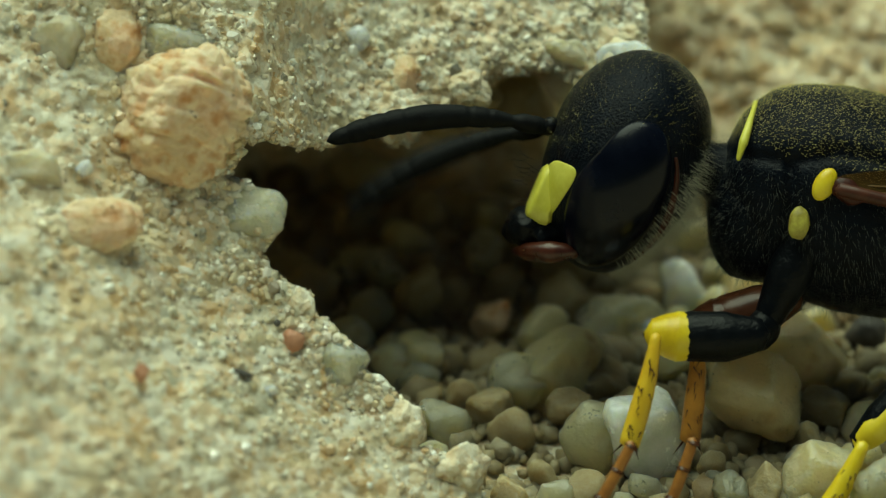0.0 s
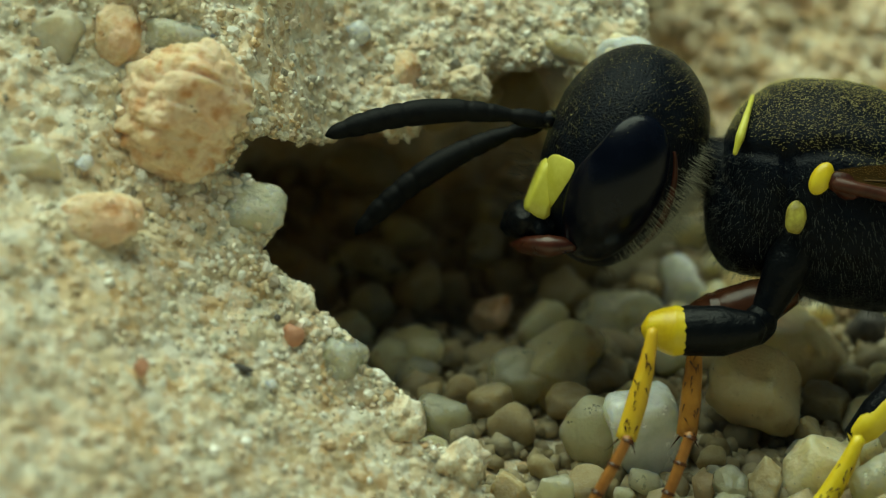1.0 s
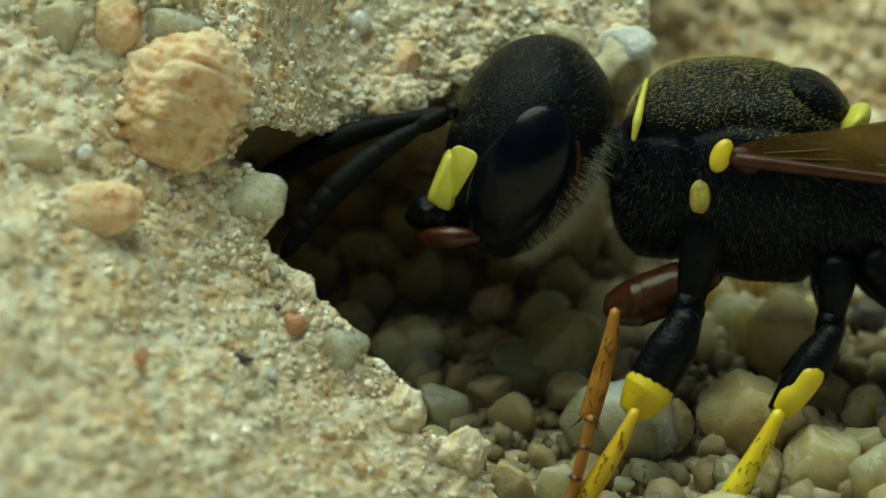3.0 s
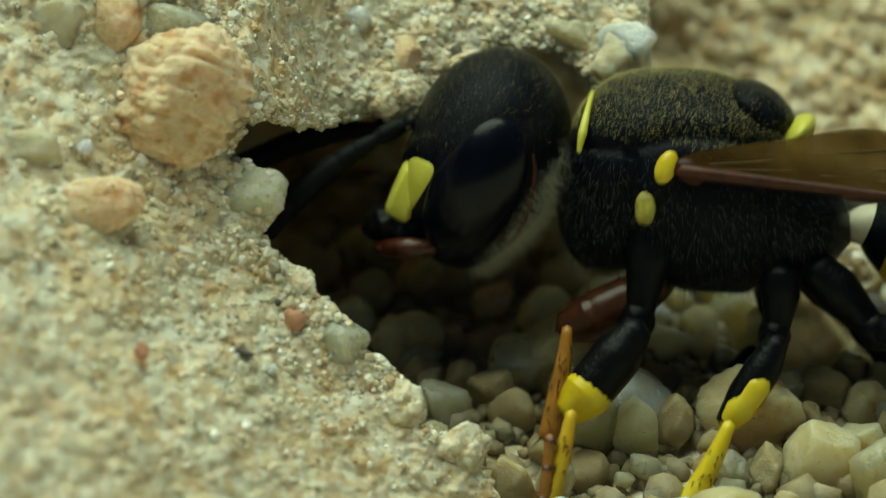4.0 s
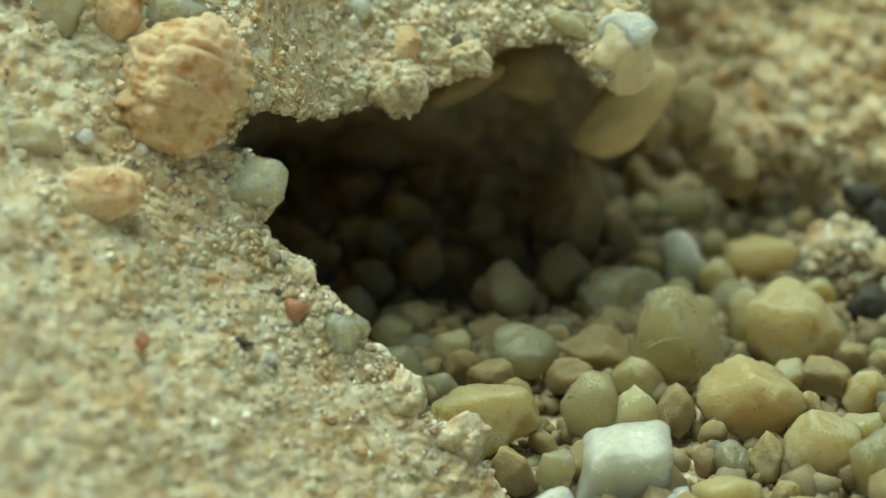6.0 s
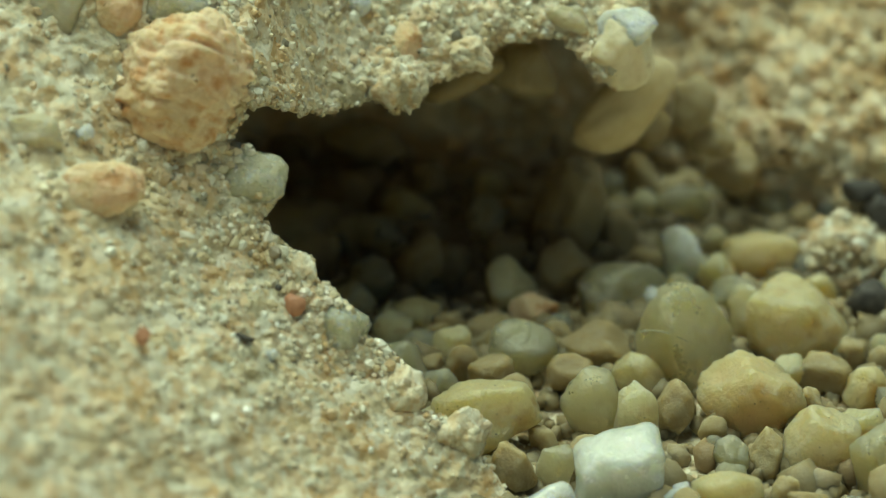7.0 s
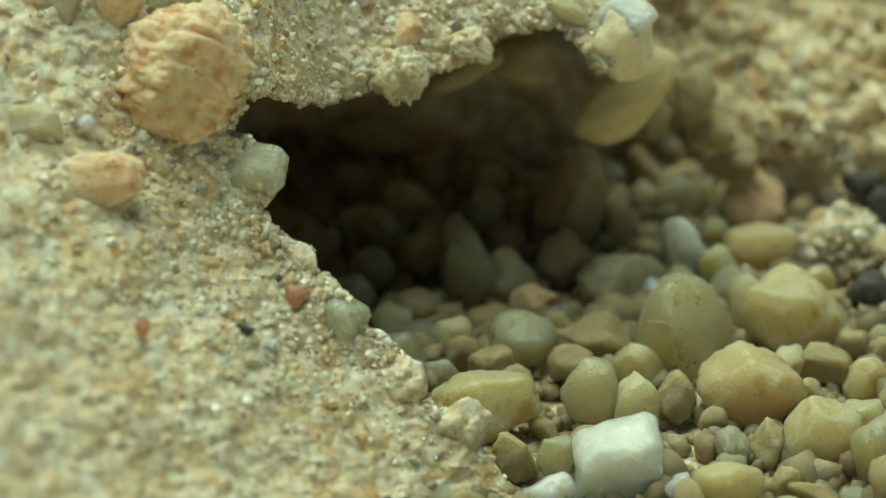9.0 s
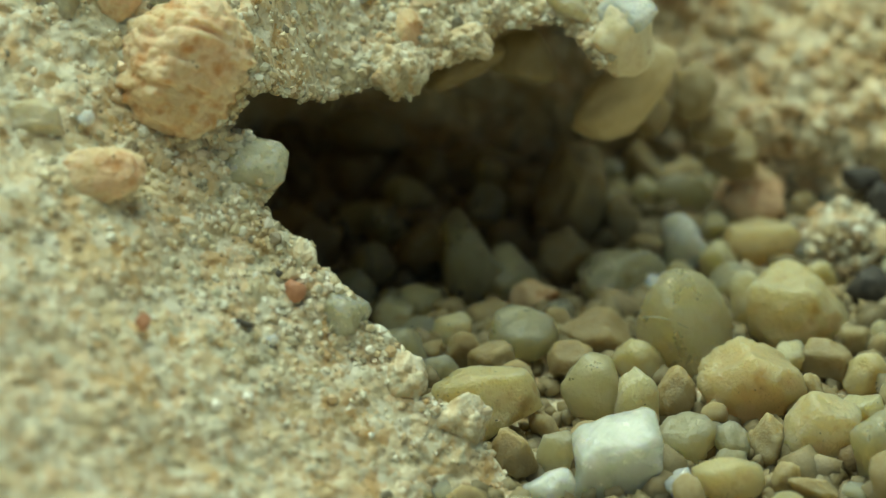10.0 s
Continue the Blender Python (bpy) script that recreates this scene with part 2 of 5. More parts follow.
def sphere(sub):
    """Unit sphere: places and triangles."""
    if sub not in _spheres:
        bm = bmesh.new()
        bmesh.ops.create_icosphere(bm, subdivisions=sub, radius=1)
        bm.verts.ensure_lookup_table()
        v = np.array([tuple(x.co) for x in bm.verts])
        f = [tuple(x.index for x in fa.verts) for fa in bm.faces]
        bm.free()
        _spheres[sub] = (v, f)
    return _spheres[sub]


def grain_shape(seed, sub=3, planes=12, sharp=9, rough=0.05, cuts=()):
    """A worn, faceted grain of about unit radius. cuts: flat sides square to the view, as (direction in degrees, distance)."""
    rng = np.random.RandomState(seed)
    v, f = sphere(sub)
    n = rng.normal(size=(planes, 3))
    n /= np.linalg.norm(n, axis=1)[:, None]
    d = rng.uniform(0.72, 1.08, planes)
    if cuts:
        flat = np.array([(math.cos(radians(a)), 0.12 * (-1) ** k, math.sin(radians(a))) for k, (a, _) in enumerate(cuts)])
        n, d = np.concatenate([n, flat]), np.concatenate([np.maximum(d, 0.92), [0.3 * c + 0.7 * min(c + 0.1, 0.95) for _, c in cuts]])
    s = np.maximum(v @ n.T, 0) / d
    r = (np.sum(s ** sharp, 1) + 0.75 ** sharp * 0.2) ** (-1.0 / sharp)
    r = np.minimum(r, 1.2)
    p = v * r[:, None]
    p = p * (1 + rough * fbm(p + seed * 3.1, 0.7, 3, seed) - rough * 0.6 * np.maximum(0, fbm(p + seed * 1.7, 0.35, 2, seed + 9)))[:, None]
    if sub >= 4:
        p = p * (1 + rough * 0.22 * fbm(p + seed * 0.7, 0.14, 2, seed + 5))[:, None]
    if sub >= 5:
        p = p * (1 + rough * 0.14 * fbm(p + seed * 0.3, 0.06, 2, seed + 6))[:, None]
    return p, f


def rotation(rng):
    q = rng.normal(size=4)
    w, x, y, z = q / np.linalg.norm(q)
    return np.array([[1 - 2 * (y * y + z * z), 2 * (x * y - z * w), 2 * (x * z + y * w)],
                     [2 * (x * y + z * w), 1 - 2 * (x * x + z * z), 2 * (y * z - x * w)],
                     [2 * (x * z - y * w), 2 * (y * z + x * w), 1 - 2 * (x * x + y * y)]])


def scatter(places, radii, seed, sub=1, kinds=12, flat=0.35):
    """Many small grains in one mesh: their places (metres) and radii (metres)."""
    rng = np.random.RandomState(seed)
    shapes = [grain_shape(seed * 50 + k, sub, 7, 20, 0.16) for k in range(kinds)]
    vs, fs, base = [], [], 0
    for p, r in zip(places, radii):
        s, f = shapes[rng.randint(kinds)]
        q = (s * rng.uniform(1 - flat, 1 + flat * 0.5, 3)) @ rotation(rng).T * r + p
        vs.append(q)
        fs.append(np.array(f) + base)
        base += len(q)
    return np.concatenate(vs), np.concatenate(fs)


def resample(points, n, key=None):
    """Even steps along a bent line; with key, its length counts the first so many columns alone."""
    p = np.array(points, float)
    d = np.concatenate([[0], np.cumsum(np.linalg.norm(np.diff(p[:, :key], axis=0), axis=1))])
    t = np.linspace(0, d[-1], n)
    return np.stack([np.interp(t, d, p[:, k]) for k in range(p.shape[1])], 1)


# ---- ground: one sheet under everything ----
def ground():
    n = 90
    r = np.concatenate([[0], np.geomspace(0.02, 6.0, n)])
    a = np.linspace(0, 2 * math.pi, 72, endpoint=False)
    R, A = np.meshgrid(r, a, indexing="ij")
    p = np.stack([R * np.cos(A), R * np.sin(A), 0 * R - 0.0022], -1)
    p[..., 2] += np.clip(R - 0.03, 0, 0.05) * 0.05 * vnoise(p, 0.02, 4)
    me = mesh_of("ground", p.reshape(-1, 3), grid_faces(len(r), 72, True), mat_crust)
    return tagged(part("ground", me), "dry pale sandy ground spreading all round", "ground", kind="structure")


def floor_height(p):
    """The floor rises gently towards the back of the burrow."""
    return 0.176 * (p[..., 1] + 0.00124) + 0.00022 * vnoise(p, 0.0021, 8) + 0.0001 * vnoise(p, 0.0007, 9)


def burrow_floor():
    x, y = np.meshgrid(np.linspace(-0.026, 0.014, 260), np.linspace(-0.006, 0.0125, 150), indexing="ij")
    p = np.stack([x, y, 0 * x], -1)
    p[..., 2] = floor_height(p) - 0.0002
    me = mesh_of("floor", p.reshape(-1, 3), grid_faces(260, 150), mat_crust)
    return tagged(part("floor", me), "loose sandy floor of the burrow mouth", "floor", kind="structure")


# ---- the crust at the burrow's mouth ----
def at(px, py, w):
    k = (80 + w) / 80
    return ((px - 784) / 100 * k, (441 - py) / 100 * k)


def left_depth(u, v):
    d = -0.733 * (u + 3.29) - 0.679 * (v + 0.09)
    return -1.9 - 1.1 * np.log1p(np.exp(2.2 * (d - 0.5))) / 2.2


def paired(rim, outer, n):
    """Both lines at even steps along the rim; they have the same number of corners."""
    q = resample([(*a, *b) for a, b in zip(rim, outer)], n, 2)
    return q[:, :2], q[:, 2:]


def shell(rim, outer, depth, back, n_rim, n_out, n_back, radius, power=1.6):
    """A crust: from the outer line to the rim, rounded over the rim, then the inner face."""
    C, O = paired(rim, outer, n_rim)
    rows = []
    e = np.linspace(1, 0, n_out) ** power
    D = O - C
    L = np.linalg.norm(D, axis=1)
    for x in e:
        q = C + D * x
        dist = x * L
        w = depth(q[:, 0], q[:, 1])
        k = np.clip(1 - dist / radius, 0, 1)
        rows.append(np.stack([q[:, 0], q[:, 1], w + radius * (1 - np.sqrt(1 - k * k))], 1))
    edge = rows[-1]
    for x in np.linspace(0, 1, n_back + 1)[1:]:
        rows.append(back(edge, x))
    return np.array(rows)


LEFT_RIM = [(1040, 1110), (935, 967), (900, 945), (872, 900), (858, 882), (852, 850), (800, 815), (760, 800), (731, 782), (735, 735),
            (690, 690), (640, 655), (622, 612), (592, 585), (552, 562), (545, 520), (512, 512), (472, 475), (456, 450), (470, 430),
            (496, 404), (492, 372), (462, 340), (430, 325), (400, 318), (425, 280), (440, 220), (436, 150), (410, 90), (372, 40),
            (330, -30), (290, -120), (250, -300)]


def displaced(P, seed, amount):
    """Grain-like relief added to an array of places in millimetres."""
    nx = fbm(P, 0.9, 2, seed) * 0.15 + vnoise(P, 0.2, seed + 5) * 0.04 + vnoise(P, 0.1, seed + 6) * 0.02
    ny = fbm(P + 31.7, 0.9, 2, seed + 1) * 0.08 + vnoise(P + 9, 0.2, seed + 7) * 0.05
    nz = fbm(P + 63.1, 0.9, 2, seed + 2) * 0.08 + vnoise(P + 19, 0.2, seed + 8) * 0.05
    grainy = (worley(P, 0.34, seed + 20) - 0.5) * 0.08 + (worley(P, 0.16, seed + 21) - 0.5) * 0.05 + np.abs(vnoise(P, 0.28, seed + 22)) * 0.08
    Q = P.copy()
    Q[..., 2] += (nx + grainy) * amount
    Q[..., 0] += ny * amount * 0.6
    Q[..., 1] += nz * amount * 0.6
    return Q


def set_grains(parent, places, radii, seed, glassy=0.5):
    """Dull and glassy grains cemented into a crust."""
    cut = int(len(places) * (1 - glassy))
    for k, (lo, hi, mat, name) in enumerate(((0, cut, mat_crust, "crust_sand"), (cut, len(places), mat_sugar, "quartz_sand"))):
        v, f = scatter(places[lo:hi], radii[lo:hi] * (1 + 0.12 * k), seed + 40 * k)
        tagged(part(name, mesh_of(name, v, f, mat, False), parent), kind="stuff")


def left_bank():
    rim = [at(x, y, -1.8) for x, y in LEFT_RIM]
    outer = [(-26, v * 1.08) for u, v in rim]

    def back(edge, x):
        # through the crust, then away to the side as the wall of the gallery
        a, b = min(1, x * 3), max(0, x * 3 - 1) / 2
        u = edge[:, 0] - 0.25 * a - (edge[:, 0] + 26) * b
        w = edge[:, 2] + 0.75 * a - 0.3 * b
        return np.stack([u, edge[:, 1], w], 1)

    P = shell(rim, outer, left_depth, back, 560, 330, 30, 0.3, 2.1)
    P = displaced(P, 3, 1.0)
    xyz = bank_array(P[..., 0], P[..., 1], P[..., 2])
    me = mesh_of("bank_crust", xyz.reshape(-1, 3), grid_faces(P.shape[0], P.shape[1]), mat_crust)
    ob = part("wall_left", me)
    tagged(ob, "pale beige crust of cemented sand beside the burrow mouth", "sand bank", kind="structure")
    # grains set in the crust
    rng = np.random.RandomState(5)
    C = resample(rim, 900)
    n = 5600
    c = C[np.where(rng.rand(n) < 0.8, rng.randint(250, 900, n), rng.randint(0, 900, n))]
    d = np.where(rng.rand(n) < 0.75, rng.exponential(1.7, n), rng.uniform(0, 0.25, n))
    u, v = c[:, 0] - d * rng.uniform(0.6, 1.0, n) + 0.02, c[:, 1] - d * rng.uniform(-0.1, 0.5, n)
    edge = np.interp(v, C[:, 1], C[:, 0])
    keep = (u > -8.6) & (v > -6) & (v < 5) & (edge > u - 0.02)
    u, v, edge = u[keep], v[keep], edge[keep]
    near = np.clip(1 - np.abs(edge - u) / 0.3, 0, 1)
    P = displaced(np.stack([u, v, left_depth(u, v) + 0.3 * (1 - np.sqrt(1 - near * near)) + 0.03], 1), 3, 1.0)
    pl = bank_array(P[:, 0], P[:, 1], P[:, 2])
    ra = MM * np.minimum(0.12, rng.lognormal(math.log(0.050), 0.45, len(pl)))
    set_grains(ob, pl, ra, 2)
    return ob


# First three corners: unseen, added to keep light out of the burrow.
TOP_RIM = [(-900, 260), (-300, 250), (150, 250), (380, 262), (460, 256), (520, 258), (585, 262), (602, 248), (640, 240), (668, 236), (692, 258), (742, 228), (760, 205),
           (800, 195), (858, 166), (862, 142), (905, 128), (960, 118), (1000, 128), (1030, 165), (1070, 203), (1110, 188), (1148, 160),
           (1152, 100), (1140, 60), (1130, 0), (1115, -80), (1100, -260)]


def top_depth(u, v):
    k = np.clip((-1.6 - u) / 1.9, 0, 1)
    return 1.1 + 0.35 * (v - 2.2) + 0.12 * np.clip(u + 1, -5, 5) - 2.3 * k * k * (3 - 2 * k)


def overhang():
    rim = [at(x, y, 1.2) for x, y in TOP_RIM]
    outer = [(u if u < 2.6 else 2.6 + 0.25 * (u - 2.6) + 0.12 * max(0, v - 2.4), 8.5) for u, v in rim]

    def back(edge, x):
        w = edge[:, 2] + (12.0 - edge[:, 2]) * x
        v = edge[:, 1] + (w - edge[:, 2]) * 0.45 + 0.3 * math.sin(x * 3)
        u = edge[:, 0] + (0.5 - edge[:, 0]) * 0.08 * x
        return np.stack([u, v, w], 1)

    P = shell(rim, outer, top_depth, back, 760, 190, 50, 0.35, 1.4)
    P = displaced(P, 13, 1.15)
    xyz = bank_array(P[..., 0], P[..., 1], P[..., 2])
    ob = part("ceiling", mesh_of("overhang", xyz.reshape(-1, 3), grid_faces(P.shape[0], P.shape[1]), mat_crust))
    tagged(ob, "overhanging lip of cemented sand over the burrow", "sand overhang", kind="structure")
    rng = np.random.RandomState(15)
    C, O = paired(rim, outer, 900)
    n = 5200
    i = rng.randint(430, 900, n)
    x = np.where(rng.rand(n) < 0.8, np.abs(rng.normal(0, 0.3, n)), rng.uniform(0, 0.02, n))
    i, x = i[x < 1], x[x < 1]
    q = C[i] + (O[i] - C[i]) * x[:, None]
    k = np.clip(1 - x * np.linalg.norm(O[i] - C[i], axis=1) / 0.35, 0, 1)
    P = displaced(np.stack([q[:, 0], q[:, 1], top_depth(q[:, 0], q[:, 1]) + 0.35 * (1 - np.sqrt(1 - k * k)) + 0.03], 1), 13, 1.15)
    pl = bank_array(P[:, 0], P[:, 1], P[:, 2])
    ra = MM * np.minimum(0.13, rng.lognormal(math.log(0.055), 0.45, len(pl)))
    set_grains(ob, pl, ra * 0.85, 3, 0.4)
    return ob


BACK_PLAN = [(-26, 8.0), (-12, 9.3), (-4, 9.6), (0, 9.5), (2.0, 9.4), (3.8, 8.6), (5.0, 7.4), (6.2, 6.6), (8, 6.2), (14, 6.0)]


def back_wall():
    """Back of the gallery and the crumbly slope beside it."""
    xs = np.concatenate([np.linspace(-26, 0, 70)[:-1], np.linspace(0, 10, 430), np.linspace(10, 14, 24)[1:]])
    plan = np.array(BACK_PLAN)
    ys = np.interp(xs, plan[:, 0], plan[:, 1])
    hs = np.concatenate([np.linspace(-0.8, 4.2, 250), np.linspace(4.2, 9.5, 30)[1:]])
    X, H = np.meshgrid(xs, hs, indexing="xy")
    lean = np.interp(X, [-26, 0, 2.5, 5.0, 14], [0.25, 0.25, 0.5, 1.5, 2.0])
    cut = np.interp(X, [-26, 3.0, 5.0, 14], [0, 0, 1.5, 1.6]) * (1 - np.clip(H / 1.5, 0, 1) ** 2)
    P = np.stack([X, ys[None, :] + np.maximum(H - 0.9, 0) * lean + cut, H], -1)
    rough = fbm(P, 1.7, 3, 40) * 0.40 + (worley(P, 0.95, 46) - 0.5) * 0.65 + (worley(P, 0.42, 47) - 0.5) * 0.40 + vnoise(P, 0.13, 41) * 0.05
    P[..., 1] += rough
    P[..., 2] += 0.3 * fbm(P + 50, 1.3, 2, 44) - 0.5 * rough + 0.176 * (P[..., 1] + 1.24)
    ob = part("wall_back", mesh_of("back_slope", P.reshape(-1, 3) * MM, grid_faces(P.shape[0], P.shape[1]), mat_slope))
    tagged(ob, "crumbly pale sand slope behind the burrow mouth", "sand bank", kind="structure")
    rng = np.random.RandomState(25)
    n = 7500
    pl = P[rng.randint(0, 250, n), rng.randint(60, 490, n)] * MM
    ra = MM * np.minimum(0.3, rng.lognormal(math.log(0.085), 0.5, n))
    v, f = scatter(pl, ra, 4)
    tagged(part("crust_sand", mesh_of("crust_sand", v, f, mat_slope, False), ob), kind="stuff")
    return ob


# Unseen cap, added to stop light leaking in at the gallery's left end.
def gallery_light_stop():
    y, z = np.meshgrid(np.linspace(-0.006, 0.016, 40), np.linspace(-0.002, 0.014, 40), indexing="ij")
    p = np.stack([-0.0245 + 0 * y, y, z], -1)
    p[..., 0] += 0.0004 * vnoise(p, 0.002, 61)
    me = mesh_of("gallery_light_stop", p.reshape(-1, 3), grid_faces(40, 40), mat_crust)
    return tagged(part("wall_light_stop", me), "unseen sandy cap added to shut light out of the gallery", "sand bank", kind="structure")


ground()
gallery_light_stop()
burrow_floor()
wall_left = left_bank()
lip = overhang()
slope = back_wall()


# ---- loose grains ----
def sand_grain(x, y, z, r, sx, sy, sz, seed, mat, label, turn=(0, 0, 0), sharp=20, group="loose sand grains", name="sand_grain", boxy=0.0, cuts=()):
    """One grain: its centre in millimetres, its radius and its proportions."""
    s, f = grain_shape(seed, 5 if r > 0.6 else 4, 12, sharp, 0.09, cuts)
    if boxy:
        ball, f = sphere(4)
        s = np.sign(ball) * np.abs(ball) ** boxy
        s = s * (1 + 0.13 * fbm(s + seed, 0.9, 3, seed))[:, None] + 0.16 * s[:, [2, 0, 1]]
    lo, hi = s.min(0), s.max(0)
    s = (s - (lo + hi) / 2) / ((hi - lo) / 2) * 1.06
    me = mesh_of(name, s * np.array([sx, sy, sz]) * r * MM, f, mat)
    ob = part(name, me, None, "", pose(x * MM, y * MM, z * MM, *turn))
    return tagged(ob, label, "sand grain", group)


def fill_floor():
    rng = np.random.RandomState(77)
    pl, ra = [], []
    for k in range(5200):
        x, y = rng.uniform(-8, 9), rng.uniform(-5, 10.5)
        r = min(0.42, rng.lognormal(math.log(0.17), 0.4))
        p = np.array([x, y, 0]) * MM
        pl.append(p + np.array([0, 0, floor_height(p) + (r * rng.uniform(-0.1, 0.5) - 0.15) * MM]))
        ra.append(r * MM)
    v, f = scatter(pl, ra, 6)
    tagged(part("fine_sand", mesh_of("fine_sand", v, f, mat_fill)), "loose fine beige sand grains on the burrow floor", "sand", kind="stuff")


fill_floor()
# ---- the wasp: millimetres in its own space, head towards -x, z up, the seen side towards -y ----
mat_black = material("black_cuticle", [(0.0014, 0.002, 0.004), (0.004, 0.006, 0.011)], 0.0003, rough=0.34, bump=1.0, bump_size=0.00005, depth=3e-5, spec=0.08)
mat_leg_black = material("black_leg", [(0.0015, 0.002, 0.003), (0.004, 0.005, 0.007)], 0.0003, rough=0.36, bump=0.9, bump_size=0.00008, depth=2.5e-5, spec=0.12)
mat_antenna = material("antenna_black", [(0.002, 0.002, 0.003), (0.006, 0.007, 0.008)], 0.0003, rough=0.6, bump=0.6, bump_size=0.00006, depth=1.5e-5, spec=0.12)
# The blue in the eye's base colour stands in for the reflected sky.
mat_eye = material("compound_eye", [(0.001, 0.0015, 0.004), (0.003, 0.004, 0.010)], 0.0006, rough=0.22, bump=0.05, bump_size=0.00003, depth=1e-6, spec=0.17)
mat_yellow = material("yellow_cuticle", [(0.44, 0.27, 0.008), (0.66, 0.50, 0.015), (0.74, 0.60, 0.04)], 0.0009, rough=0.38, bump=0.35, bump_size=0.0001, depth=1e-5, spec=0.5, sss=0.15)
mat_pale_yellow = material("pale_yellow_cuticle", [(0.50, 0.47, 0.05), (0.66, 0.63, 0.12)], 0.0004, rough=0.4, bump=0.3, bump_size=0.0001, depth=1e-5)
mat_olive = material("olive_cuticle", [(0.16, 0.12, 0.02), (0.50, 0.46, 0.08)], 0.00025, rough=0.45, bump=0.4, bump_size=0.00008, depth=1e-5)
mat_orange = material("amber_cuticle", [(0.22, 0.09, 0.014), (0.42, 0.20, 0.03)], 0.0004, rough=0.35, bump=0.3, bump_size=0.0001, depth=1e-5, sss=0.2)
mat_brown = material("red_brown_cuticle", [(0.020, 0.006, 0.004), (0.060, 0.013, 0.007)], 0.0003, rough=0.4, bump=0.5, bump_size=0.0001, depth=1.5e-5, spec=0.2)
mat_jaw = material("red_jaw", [(0.020, 0.005, 0.003), (0.065, 0.015, 0.006)], 0.0003, rough=0.3, bump=0.4, bump_size=0.0001, depth=1.5e-5, spec=0.4)
mat_femur_brown = material("brown_femur", [(0.028, 0.009, 0.005), (0.075, 0.028, 0.012)], 0.0005, rough=0.25, bump=0.3, bump_size=0.0001, depth=1e-5, spec=0.25)
mat_vein = material("wing_vein", [(0.030, 0.012, 0.009), (0.075, 0.026, 0.016)], 0.0003, rough=0.35, bump=0.2, bump_size=0.0001, depth=1e-5, spec=0.2)
mat_fine_vein = material("fine_vein", [(0.09, 0.055, 0.02), (0.14, 0.085, 0.035)], 0.0003, rough=0.5, bump=0)
mat_spine = material("brown_spine", [(0.05, 0.022, 0.01), (0.09, 0.04, 0.02)], 0.0005, rough=0.4, bump=0)
mat_gold = material("golden_cuticle", [(0.44, 0.22, 0.012), (0.62, 0.40, 0.02), (0.68, 0.48, 0.03)], 0.0012, rough=0.38, bump=0.35, bump_size=0.0001, depth=1e-5, spec=0.5, sss=0.15)
mat_rust = material("rusty_cuticle", [(0.20, 0.075, 0.015), (0.34, 0.15, 0.03)], 0.0004, rough=0.38, bump=0.3, bump_size=0.0001, depth=1e-5)
mat_ivory = material("ivory_cuticle", [(0.50, 0.46, 0.34), (0.66, 0.62, 0.50)], 0.0004, rough=0.4, bump=0.3, depth=1e-5)
mat_hair = material("tan_hair", [(0.36, 0.30, 0.09), (0.58, 0.50, 0.20)], 0.0005, rough=0.5, bump=0)
mat_hair_pale = material("pale_hair", [(0.07, 0.07, 0.06), (0.15, 0.15, 0.13)], 0.0005, rough=0.5, bump=0)
mat_beard = material("silky_hair", [(0.32, 0.32, 0.26), (0.52, 0.51, 0.42)], 0.0005, rough=0.5, bump=0)
mat_hair_black = material("dark_bristle", [(0.02, 0.015, 0.01), (0.05, 0.035, 0.02)], 0.0005, rough=0.4, bump=0)


def wing_material():
    m = bpy.data.materials.new("wing_membrane")
    m.use_nodes = True
    n, l = m.node_tree.nodes, m.node_tree.links
    b = n["Principled BSDF"]
    tc = n.new("ShaderNodeTexCoord")
    nz = n.new("ShaderNodeTexNoise")
    nz.inputs["Scale"].default_value = 900
    nz.inputs["Detail"].default_value = 5
    l.new(tc.outputs["Object"], nz.inputs["Vector"])
    r = n.new("ShaderNodeValToRGB")
    fill_ramp(r, [(0.05, 0.027, 0.006), (0.13, 0.075, 0.018)], 0.3, 0.7)
    l.new(nz.outputs["Fac"], r.inputs[0])
    l.new(r.outputs[0], b.inputs["Base Color"])
    b.inputs["Roughness"].default_value = 0.5
    b.inputs["Specular IOR Level"].default_value = 0.08
    b.inputs["Alpha"].default_value = 0.62
    return m


mat_wing = wing_material()


